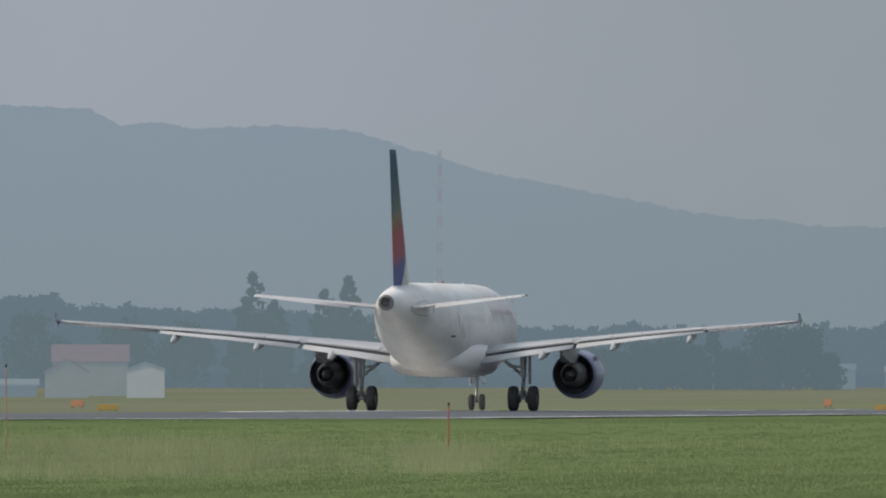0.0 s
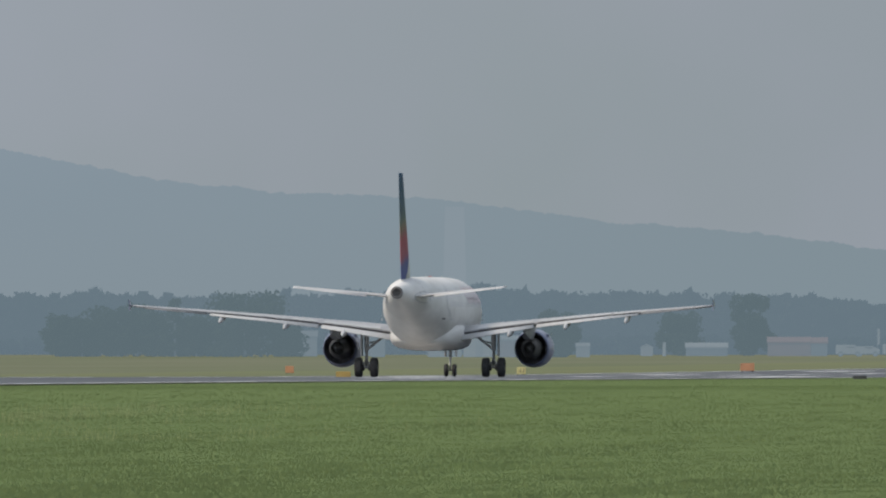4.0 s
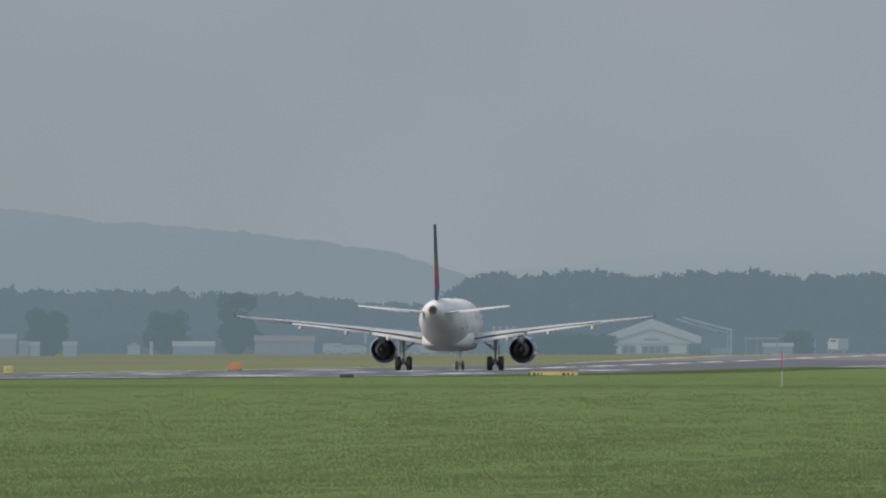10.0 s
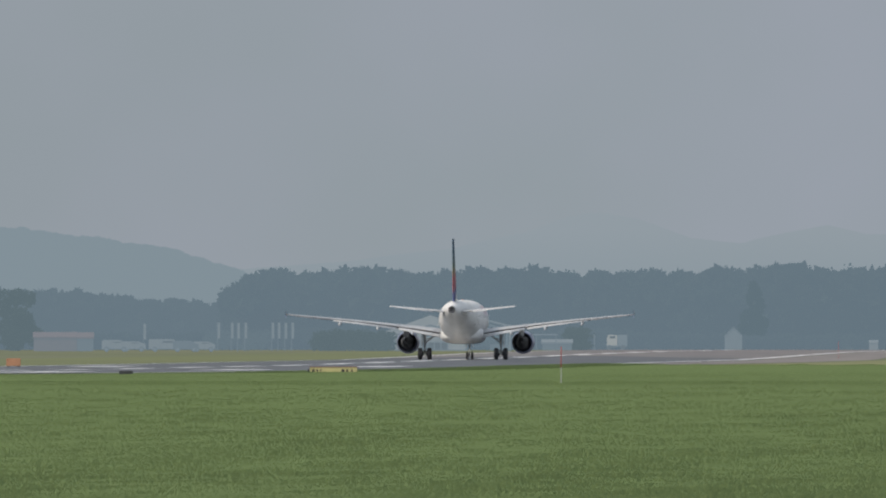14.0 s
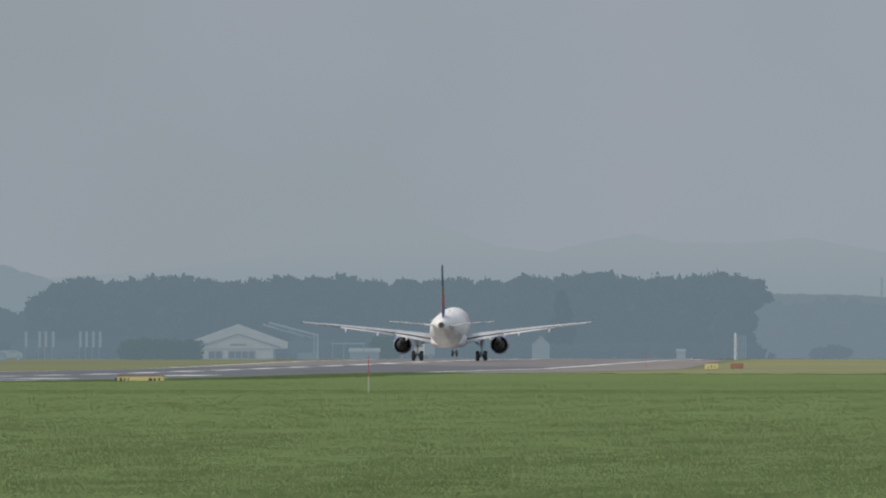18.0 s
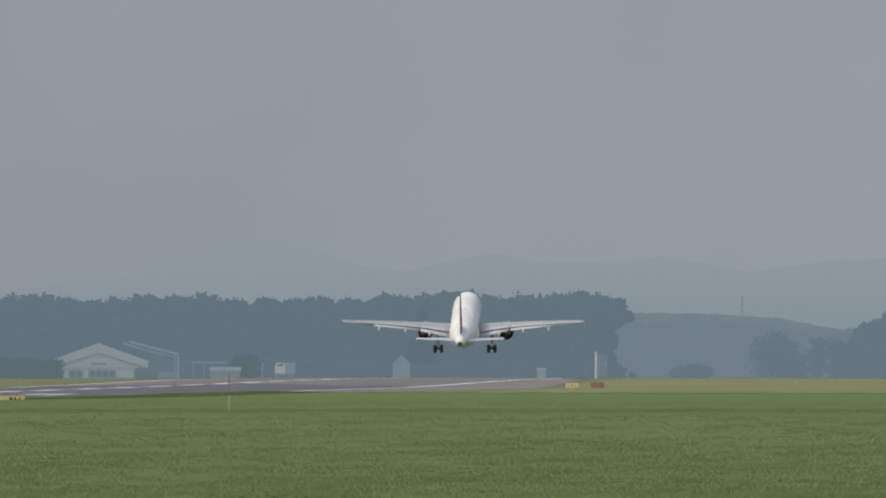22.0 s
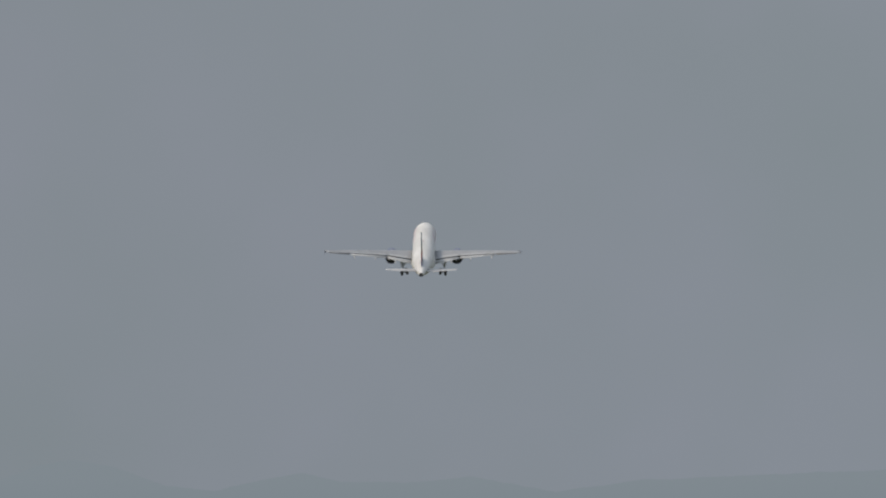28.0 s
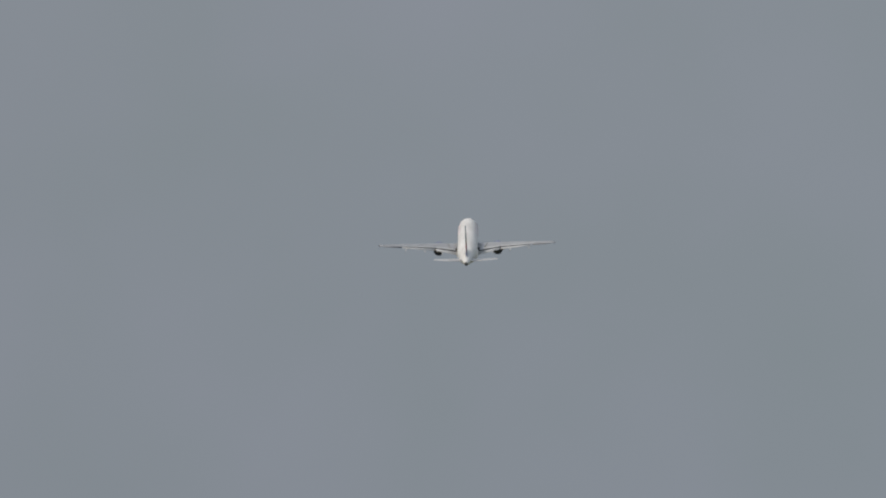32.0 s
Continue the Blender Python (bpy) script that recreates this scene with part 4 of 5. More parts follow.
def wood(name, d, crest, label, material, gap=3.2, rows=3, row_gap=14.0, leaves=420, size=0.6, pines=0.1, seed=1, extra=(), swell=7.0, spread=0.055):
    """A belt of many trees along a skyline: one uncounted mass."""
    global rng
    rng = np.random.default_rng(seed)
    vs = []
    for row in range(rows):
        dd = d + row * row_gap
        b, end = crest[0][0], crest[-1][0]
        while b < end:
            v = float(np.interp(b, [c[0] for c in crest], [c[1] for c in crest])) + swell * noise.noise((b * 0.021, dd * 0.01, seed))
            x, y, z = spot(b, dd + rng.uniform(-4, 4))
            h = (level(v, dd) - z) * rng.uniform(0.98 - spread, 0.98 + spread) * (1.0 if row else 0.94)
            w = max(3.0, h * rng.uniform(0.7, 0.98))
            if rng.uniform() < pines:
                cs, rs = spruce_boughs(h * 1.03, w * 0.8, 30)
            else:
                cs, rs = dome_boughs(h, w)
                for _ in range(7):
                    cs.append((rng.uniform(-0.36, 0.36) * w, rng.uniform(-1, 1), rng.uniform(0.04, 0.36) * h))
                    rs.append(0.22 * w)
            vs.append(leaf_cloud(cs, rs, leaves, size) + np.array([x, y, z]))
            vs.append(leaf_cloud(cs, np.array(rs) * 0.72, 300, 1.15) + np.array([x, y, z]))
            b += gap * rng.uniform(0.6, 1.4) / unit(dd)
    for b, dd, h, w in extra:
        cs, rs = full_boughs(h, w)
        vs.append(leaf_cloud(cs, rs, 5000, 0.3) + np.array(spot(b, dd)))
    return tagged(new(name, cloud_mesh(name, np.concatenate(vs), material)), label, "trees", kind="stuff")


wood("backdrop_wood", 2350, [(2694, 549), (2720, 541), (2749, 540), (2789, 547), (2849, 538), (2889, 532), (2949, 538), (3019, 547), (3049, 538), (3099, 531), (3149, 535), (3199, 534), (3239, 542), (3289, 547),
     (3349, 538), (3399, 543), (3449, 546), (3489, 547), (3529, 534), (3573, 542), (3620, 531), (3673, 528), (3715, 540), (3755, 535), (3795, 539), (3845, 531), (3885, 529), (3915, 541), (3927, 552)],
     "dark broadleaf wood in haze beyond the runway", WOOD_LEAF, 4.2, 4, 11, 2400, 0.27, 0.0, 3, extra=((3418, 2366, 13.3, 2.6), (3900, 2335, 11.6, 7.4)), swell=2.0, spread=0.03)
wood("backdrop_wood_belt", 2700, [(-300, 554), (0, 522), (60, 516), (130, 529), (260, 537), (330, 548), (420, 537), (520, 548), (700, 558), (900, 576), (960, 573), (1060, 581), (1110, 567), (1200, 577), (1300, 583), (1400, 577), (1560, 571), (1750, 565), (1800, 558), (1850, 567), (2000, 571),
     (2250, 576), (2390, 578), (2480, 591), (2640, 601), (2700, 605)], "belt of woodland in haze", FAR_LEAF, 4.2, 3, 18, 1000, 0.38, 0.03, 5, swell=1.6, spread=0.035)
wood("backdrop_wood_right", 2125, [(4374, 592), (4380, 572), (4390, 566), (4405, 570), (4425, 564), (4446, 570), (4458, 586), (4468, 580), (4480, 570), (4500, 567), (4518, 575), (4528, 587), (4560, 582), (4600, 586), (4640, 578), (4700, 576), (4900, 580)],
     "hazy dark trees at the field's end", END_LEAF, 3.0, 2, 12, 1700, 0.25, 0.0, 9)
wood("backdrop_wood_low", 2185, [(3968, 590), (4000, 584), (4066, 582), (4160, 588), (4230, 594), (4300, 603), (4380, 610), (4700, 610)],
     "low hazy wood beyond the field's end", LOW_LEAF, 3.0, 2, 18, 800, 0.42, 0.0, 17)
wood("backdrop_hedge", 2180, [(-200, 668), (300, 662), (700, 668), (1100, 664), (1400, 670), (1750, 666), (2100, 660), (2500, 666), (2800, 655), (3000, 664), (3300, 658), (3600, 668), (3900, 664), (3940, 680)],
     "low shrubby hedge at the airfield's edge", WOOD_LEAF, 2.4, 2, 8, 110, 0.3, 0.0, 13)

rng = np.random.default_rng(21)
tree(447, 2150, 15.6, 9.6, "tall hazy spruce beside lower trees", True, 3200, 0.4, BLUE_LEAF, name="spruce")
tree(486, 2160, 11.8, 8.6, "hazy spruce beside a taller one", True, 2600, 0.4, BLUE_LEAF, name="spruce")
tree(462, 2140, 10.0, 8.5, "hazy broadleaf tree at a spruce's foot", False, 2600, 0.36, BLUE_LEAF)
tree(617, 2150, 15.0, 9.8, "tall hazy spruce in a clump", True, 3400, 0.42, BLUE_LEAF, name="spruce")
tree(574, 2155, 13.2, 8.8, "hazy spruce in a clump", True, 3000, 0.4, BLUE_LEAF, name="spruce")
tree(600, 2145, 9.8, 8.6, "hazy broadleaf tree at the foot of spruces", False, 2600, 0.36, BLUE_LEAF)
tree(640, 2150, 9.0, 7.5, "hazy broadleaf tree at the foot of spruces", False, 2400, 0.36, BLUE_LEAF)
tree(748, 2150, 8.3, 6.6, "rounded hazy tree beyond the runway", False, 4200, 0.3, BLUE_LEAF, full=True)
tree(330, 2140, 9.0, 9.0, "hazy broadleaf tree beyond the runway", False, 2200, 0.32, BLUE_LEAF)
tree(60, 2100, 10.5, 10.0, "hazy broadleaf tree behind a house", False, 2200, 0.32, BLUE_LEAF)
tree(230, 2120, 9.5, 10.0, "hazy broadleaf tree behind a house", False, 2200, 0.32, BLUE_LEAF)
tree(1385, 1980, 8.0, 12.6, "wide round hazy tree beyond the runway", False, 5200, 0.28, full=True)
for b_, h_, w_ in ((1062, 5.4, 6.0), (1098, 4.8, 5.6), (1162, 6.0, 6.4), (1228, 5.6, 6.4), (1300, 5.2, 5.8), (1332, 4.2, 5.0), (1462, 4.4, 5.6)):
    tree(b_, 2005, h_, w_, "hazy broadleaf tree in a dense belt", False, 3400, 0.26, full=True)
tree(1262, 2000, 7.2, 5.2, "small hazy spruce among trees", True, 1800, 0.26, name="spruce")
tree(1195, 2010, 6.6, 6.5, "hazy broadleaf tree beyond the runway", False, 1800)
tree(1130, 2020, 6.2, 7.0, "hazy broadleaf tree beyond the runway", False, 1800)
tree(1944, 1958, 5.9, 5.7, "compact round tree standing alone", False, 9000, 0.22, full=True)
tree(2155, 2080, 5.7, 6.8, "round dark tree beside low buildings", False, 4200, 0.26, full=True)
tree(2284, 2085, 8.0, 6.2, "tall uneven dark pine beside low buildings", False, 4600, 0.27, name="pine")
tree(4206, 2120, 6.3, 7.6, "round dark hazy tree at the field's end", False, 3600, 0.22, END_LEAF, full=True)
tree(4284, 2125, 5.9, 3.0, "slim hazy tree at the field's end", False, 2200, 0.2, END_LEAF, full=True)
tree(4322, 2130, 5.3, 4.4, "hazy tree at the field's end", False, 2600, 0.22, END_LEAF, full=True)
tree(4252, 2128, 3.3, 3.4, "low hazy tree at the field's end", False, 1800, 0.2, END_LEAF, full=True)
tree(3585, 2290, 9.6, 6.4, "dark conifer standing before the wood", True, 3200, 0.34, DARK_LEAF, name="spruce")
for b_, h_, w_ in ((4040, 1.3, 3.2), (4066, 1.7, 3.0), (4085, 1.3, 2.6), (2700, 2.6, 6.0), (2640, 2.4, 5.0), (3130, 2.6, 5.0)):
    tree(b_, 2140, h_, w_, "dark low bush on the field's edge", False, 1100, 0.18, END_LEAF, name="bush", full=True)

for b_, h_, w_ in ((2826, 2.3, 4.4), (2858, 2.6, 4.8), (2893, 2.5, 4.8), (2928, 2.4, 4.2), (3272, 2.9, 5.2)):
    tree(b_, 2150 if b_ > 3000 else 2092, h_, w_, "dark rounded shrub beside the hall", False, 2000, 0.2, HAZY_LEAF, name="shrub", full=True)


def tufted(x, y, cell_x, cell_y, seed):
    """Smooth random clumps over the ground, 0 to 1."""
    g = np.random.default_rng(seed).uniform(0, 1, (256, 256))
    u, v = x / cell_x, y / cell_y
    i, j = np.floor(u).astype(int), np.floor(v).astype(int)
    fu, fv = u - i, v - j
    fu, fv = fu * fu * (3 - 2 * fu), fv * fv * (3 - 2 * fv)
    at = lambda p, q: g[p % 256, q % 256]
    return (at(i, j) * (1 - fu) + at(i + 1, j) * fu) * (1 - fv) + (at(i, j + 1) * (1 - fu) + at(i + 1, j + 1) * fu) * fv


def grass(name, count, near, far, material, low, high, label, region=None, lean=0.6, clumps=0.0, blade=0.009):
    """Tufts of grass blades over the meadow, closer together near the camera."""
    g = np.random.default_rng(count)
    a = g.uniform(-0.187, -0.008, count)
    d = 1 / g.uniform(1 / far, 1 / near, count)
    if region:
        a = (g.normal(region[0], region[1], count) - AXIS) / REACH
    x, y = d * np.sin(a), d * np.cos(a)
    keep = (x > RUNWAY_X + RUNWAY_HALF + 1.8) & (y < np.interp(x, [-90, -80, -38, 400], [1440, 1430, 1400, 1390]) + np.where(x > -70, g.exponential(30, count), 0))
    if clumps:
        keep &= tufted(x, y, 0.9, 7.0, 3) * 0.5 + tufted(x, y, 2.6, 24.0, 4) * 0.5 > clumps
    x, y, d = x[keep], y[keep], d[keep]
    z = np.interp(y, [p[0] for p in PROFILE], [p[1] for p in PROFILE]) + 0.02
    blades = 4
    x, y, z, d = (np.repeat(q, blades) for q in (x, y, z, d))
    n = len(x)
    h = g.uniform(low, high, n) * (0.45 + 0.6 * tufted(x, y, 0.3, 2.4, 1) + 0.5 * tufted(x, y, 1.4, 11.0, 2))
    w = blade + d * 1.6e-5
    bx, by = x + g.normal(0, 0.09, n), y + g.normal(0, 0.3, n)
    turn = g.uniform(0, math.pi, n)
    ox, oy = np.cos(turn) * w, np.sin(turn) * w * 0.5
    tx, ty = g.normal(0, lean, n) * h, g.normal(0, lean, n) * h
    v = np.empty((n, 3, 3))
    v[:, 0] = np.stack([bx - ox, by - oy, z], 1)
    v[:, 1] = np.stack([bx + ox, by + oy, z], 1)
    v[:, 2] = np.stack([bx + tx, by + ty, z + h], 1)
    me = bpy.data.meshes.new(name)
    me.vertices.add(n * 3)
    me.vertices.foreach_set("co", v.astype(np.float32).ravel())
    me.loops.add(n * 3)
    me.loops.foreach_set("vertex_index", np.arange(n * 3, dtype=np.int32))
    me.polygons.add(n)
    me.polygons.foreach_set("loop_start", np.arange(0, n * 3, 3, dtype=np.int32))
    me.polygons.foreach_set("loop_total", np.full(n, 3, dtype=np.int32))
    me.materials.append(material)
    me.update(calc_edges=True)
    return tagged(new(name, me), label, "grass", kind="stuff")


grass("grass", 270000, 140, 1440, GRASS, 0.012, 0.036, "green meadow grass beside the runway")
grass("grass_tufts", 26000, 140, 900, TUFT, 0.025, 0.06, "brighter tufts in the meadow grass", lean=0.4, clumps=0.52)
grass("clover", 26000, 140, 900, DEEP_TUFT, 0.02, 0.045, "deep green clover patches in the meadow", lean=0.7, clumps=0.55)
grass("seed_grass", 5200, 218, 330, DRY_GRASS, 0.12, 0.36, "blond seed grass in the meadow", region=(240, 230), lean=0.2, clumps=0.44, blade=-0.001)
grass("seed_grass", 1300, 225, 300, DRY_GRASS, 0.12, 0.34, "patch of blond seed grass round a marker pole", region=(785, 62), lean=0.24, clumps=0.42, blade=-0.001)
grass("seed_grass", 900, 230, 330, DRY_GRASS, 0.08, 0.22, "thin blond seed grass in the meadow", region=(1150, 260), lean=0.24, clumps=0.46, blade=-0.001)


def verge(count):
    """Taller uncut grass that grows along the runway's edge, thicker the farther out."""
    g = np.random.default_rng(5)
    y = g.uniform(930, 1445, count)
    x = -88.3 + np.abs(g.normal(0, 2.6, count))
    x = np.where((y > 1290) & (x > -84), -88.0, x)
    z = np.interp(y, [p[0] for p in PROFILE], [p[1] for p in PROFILE]) + 0.02
    h = np.interp(y, [930, 1150, 1280, 1390, 1445], [0.03, 0.12, 0.2, 0.2, 0.06]) * g.uniform(0.6, 1.1, count)
    turn = g.uniform(0, math.pi, count)
    ox, oy = np.cos(turn) * 0.045, np.sin(turn) * 0.03
    tx, ty = g.normal(0, 0.3, count) * h, g.normal(0, 0.3, count) * h
    v = np.empty((count, 4, 3))
    v[:, 0], v[:, 1] = np.stack([x - ox, y - oy, z], 1), np.stack([x + ox, y + oy, z], 1)
    v[:, 2], v[:, 3] = np.stack([x + tx + ox * 0.3, y + ty, z + h], 1), np.stack([x + tx - ox * 0.3, y + ty, z + h], 1)
    return tagged(new("verge_grass", cloud_mesh("verge_grass", v.reshape(-1, 3), GRASS)), "taller uncut grass along the runway's edge", "grass", kind="stuff")


verge(26000)


def meadow_edge(count):
    """Taller weeds where the meadow ends."""
    g = np.random.default_rng(6)
    x = g.uniform(-84, 10, count)
    y = np.interp(x, [-90, -80, -38, 400], [1436, 1426, 1398, 1388]) - np.abs(g.normal(0, 14, count))
    z = np.interp(y, [p[0] for p in PROFILE], [p[1] for p in PROFILE]) + 0.02
    h = (0.03 + 0.14 * tufted(x, y, 1.6, 30.0, 8) ** 3) * g.uniform(0.6, 1.1, count)
    turn = g.uniform(0, math.pi, count)
    ox, oy = np.cos(turn) * 0.05, np.sin(turn) * 0.03
    tx, ty = g.normal(0, 0.3, count) * h, g.normal(0, 0.3, count) * h
    v = np.empty((count, 4, 3))
    v[:, 0], v[:, 1] = np.stack([x - ox, y - oy, z], 1), np.stack([x + ox, y + oy, z], 1)
    v[:, 2], v[:, 3] = np.stack([x + tx + ox * 0.3, y + ty, z + h], 1), np.stack([x + tx - ox * 0.3, y + ty, z + h], 1)
    return tagged(new("meadow_edge", cloud_mesh("meadow_edge", v.reshape(-1, 3), TUFT)), "tall green weeds at the meadow's far edge", "grass", kind="stuff")


meadow_edge(7000)


# ---- buildings ----
def house(bearing, d, w, h, deep, roof_h, wall, roof, label, turn=0.0, windows=2, gable_front=True, name="house", category="house", overhang=0.3):
    """A small building with a pitched roof; its front faces the runway."""
    x, y, z = spot(bearing, d)
    h += 0.32
    t = thing(name, x, y, z, label, category, turn=turn + math.degrees(-(bearing - AXIS) / REACH))
    wall_ob = part("wall", box(-w / 2, w / 2, 0, deep, -0.1, h), wall, t)
    o = overhang
    if gable_front:
        gab = loft([[Vector((-w / 2, yy, h - 0.002)), Vector((w / 2, yy, h - 0.002)), Vector((0, yy, h + roof_h - 0.05))] for yy in (0.02, deep - 0.02)])
        part("gable", gab, wall, t)
        for s in (-1, 1):
            k = roof_h / (w / 2)
            part("roof", loft([[Vector((0, yy, h + roof_h)), Vector((s * (w / 2 + o), yy, h - o * k)), Vector((s * (w / 2 + o), yy, h - o * k + 0.16)), Vector((0, yy, h + roof_h + 0.18))] for yy in (-o, deep + o)]), roof, t)
    else:
        for s in (0, 1):
            yy = 0 if s == 0 else deep
            oo = -o if s == 0 else o
            part("roof", loft([[Vector((xx, deep / 2, h + roof_h)), Vector((xx, yy + oo, h - 0.2)), Vector((xx, yy + oo, h - 0.02)), Vector((xx, deep / 2, h + roof_h + 0.18))] for xx in (-w / 2 - o, w / 2 + o)]), roof, t)
        gab = loft([[Vector((xx, 0.02, h - 0.002)), Vector((xx, deep - 0.02, h - 0.002)), Vector((xx, deep / 2, h + roof_h - 0.05))] for xx in (-w / 2 + 0.02, w / 2 - 0.02)])
        part("gable", gab, wall, t)
    for k in range(windows):
        xx = -w / 2 + w * (k + 0.5) / windows
        ww = min(0.55, w / windows * 0.3)
        fr = part("window", box(xx - ww - 0.06, xx + ww + 0.06, -0.05, 0.02, h * 0.42, h * 0.84), PLASTER, t)
        part("pane", box(xx - ww, xx + ww, -0.06, 0.0, h * 0.42 + 0.07, h * 0.84 - 0.07), PANE, fr)
    return t


# the large pale hall with its canopy
HALL_D = 2100
u_ = unit(HALL_D)
hx, hy, hz = spot(3013, HALL_D)
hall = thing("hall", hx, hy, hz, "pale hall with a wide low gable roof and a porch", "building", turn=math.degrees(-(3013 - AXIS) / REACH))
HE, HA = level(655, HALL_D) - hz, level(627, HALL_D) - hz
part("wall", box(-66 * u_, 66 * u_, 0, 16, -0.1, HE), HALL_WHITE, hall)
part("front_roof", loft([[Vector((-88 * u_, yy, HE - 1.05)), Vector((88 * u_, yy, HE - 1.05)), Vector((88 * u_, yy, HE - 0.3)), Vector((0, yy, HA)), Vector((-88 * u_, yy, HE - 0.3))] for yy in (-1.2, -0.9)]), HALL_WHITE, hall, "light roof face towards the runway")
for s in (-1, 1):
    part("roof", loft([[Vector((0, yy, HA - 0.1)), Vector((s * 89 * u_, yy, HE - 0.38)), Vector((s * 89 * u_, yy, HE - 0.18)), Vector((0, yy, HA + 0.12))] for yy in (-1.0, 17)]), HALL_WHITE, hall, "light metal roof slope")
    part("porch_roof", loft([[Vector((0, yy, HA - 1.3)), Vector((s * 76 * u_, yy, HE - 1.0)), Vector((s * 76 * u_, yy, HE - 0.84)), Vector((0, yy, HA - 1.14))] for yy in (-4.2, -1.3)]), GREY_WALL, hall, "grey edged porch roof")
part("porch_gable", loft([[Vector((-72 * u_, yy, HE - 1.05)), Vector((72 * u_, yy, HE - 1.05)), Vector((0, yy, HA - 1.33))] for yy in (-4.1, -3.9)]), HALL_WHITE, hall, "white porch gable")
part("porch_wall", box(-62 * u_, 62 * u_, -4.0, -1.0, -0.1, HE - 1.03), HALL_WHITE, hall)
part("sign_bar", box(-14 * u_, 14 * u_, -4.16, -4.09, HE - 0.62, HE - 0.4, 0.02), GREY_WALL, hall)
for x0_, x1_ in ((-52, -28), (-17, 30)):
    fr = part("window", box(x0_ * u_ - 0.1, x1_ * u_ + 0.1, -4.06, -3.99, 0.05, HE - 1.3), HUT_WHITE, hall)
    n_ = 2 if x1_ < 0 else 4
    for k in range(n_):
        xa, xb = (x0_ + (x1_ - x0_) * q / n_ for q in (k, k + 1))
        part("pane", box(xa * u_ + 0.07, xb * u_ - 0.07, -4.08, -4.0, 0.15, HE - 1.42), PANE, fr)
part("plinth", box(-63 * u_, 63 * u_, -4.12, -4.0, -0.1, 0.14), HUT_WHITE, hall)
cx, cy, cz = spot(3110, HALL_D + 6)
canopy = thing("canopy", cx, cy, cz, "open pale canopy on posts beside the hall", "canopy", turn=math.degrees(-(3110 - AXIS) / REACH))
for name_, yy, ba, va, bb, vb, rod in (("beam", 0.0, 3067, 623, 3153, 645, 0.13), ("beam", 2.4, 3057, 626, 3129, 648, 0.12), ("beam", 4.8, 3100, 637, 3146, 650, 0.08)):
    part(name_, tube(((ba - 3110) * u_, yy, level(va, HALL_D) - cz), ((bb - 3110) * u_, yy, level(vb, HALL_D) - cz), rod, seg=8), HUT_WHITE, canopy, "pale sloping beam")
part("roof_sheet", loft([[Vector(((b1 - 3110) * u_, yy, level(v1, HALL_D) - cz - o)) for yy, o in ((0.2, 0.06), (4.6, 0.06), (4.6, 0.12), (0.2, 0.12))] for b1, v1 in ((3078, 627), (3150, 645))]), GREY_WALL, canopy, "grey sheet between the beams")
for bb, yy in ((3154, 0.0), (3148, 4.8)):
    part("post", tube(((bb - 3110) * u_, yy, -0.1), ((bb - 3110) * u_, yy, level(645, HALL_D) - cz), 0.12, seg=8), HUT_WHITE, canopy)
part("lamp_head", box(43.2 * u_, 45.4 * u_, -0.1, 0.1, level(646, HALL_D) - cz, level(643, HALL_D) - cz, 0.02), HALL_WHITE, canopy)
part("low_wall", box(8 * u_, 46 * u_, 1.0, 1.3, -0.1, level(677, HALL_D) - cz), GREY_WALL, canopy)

# carport with a pale hut under it
px_, py_, pz_ = spot(3210, 2135)
carport = thing("carport", px_, py_, pz_, "flat pale carport roof on thin posts", "carport", turn=math.degrees(-(3210 - AXIS) / REACH))
pu_ = unit(2135)
roof_z = level(661, 2135) - pz_
part("roof", box(-33 * pu_, 28 * pu_, 0, 4, roof_z, roof_z + 0.16, 0.02), TENT, carport)
for xx in (-30, -10, 25):
    for yy in (0.2, 3.8):
        part("post", tube((xx * pu_, yy, -0.1), (xx * pu_, yy, roof_z), 0.06, seg=6), GREY_WALL, carport)

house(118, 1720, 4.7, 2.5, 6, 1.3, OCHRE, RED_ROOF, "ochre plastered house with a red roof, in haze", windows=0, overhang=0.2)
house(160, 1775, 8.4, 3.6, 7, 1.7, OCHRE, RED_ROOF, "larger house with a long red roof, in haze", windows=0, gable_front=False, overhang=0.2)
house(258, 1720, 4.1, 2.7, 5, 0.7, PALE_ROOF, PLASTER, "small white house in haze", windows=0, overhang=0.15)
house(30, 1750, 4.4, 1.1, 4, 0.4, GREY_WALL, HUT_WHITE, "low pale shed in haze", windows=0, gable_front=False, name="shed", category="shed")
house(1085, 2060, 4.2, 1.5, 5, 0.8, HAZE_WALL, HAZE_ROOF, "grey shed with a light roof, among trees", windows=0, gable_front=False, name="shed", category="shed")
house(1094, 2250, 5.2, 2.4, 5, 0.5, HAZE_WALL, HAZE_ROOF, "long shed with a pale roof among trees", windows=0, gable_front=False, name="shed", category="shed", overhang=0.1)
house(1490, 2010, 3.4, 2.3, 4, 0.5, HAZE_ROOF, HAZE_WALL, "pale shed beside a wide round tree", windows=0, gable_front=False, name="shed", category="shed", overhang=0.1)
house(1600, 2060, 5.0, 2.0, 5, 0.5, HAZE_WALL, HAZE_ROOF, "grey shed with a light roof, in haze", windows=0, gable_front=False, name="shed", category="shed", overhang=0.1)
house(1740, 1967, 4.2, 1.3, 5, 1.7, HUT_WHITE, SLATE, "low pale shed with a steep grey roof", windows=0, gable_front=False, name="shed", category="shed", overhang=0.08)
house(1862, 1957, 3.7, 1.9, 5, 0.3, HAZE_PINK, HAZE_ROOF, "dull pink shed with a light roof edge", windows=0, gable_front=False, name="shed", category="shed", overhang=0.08)
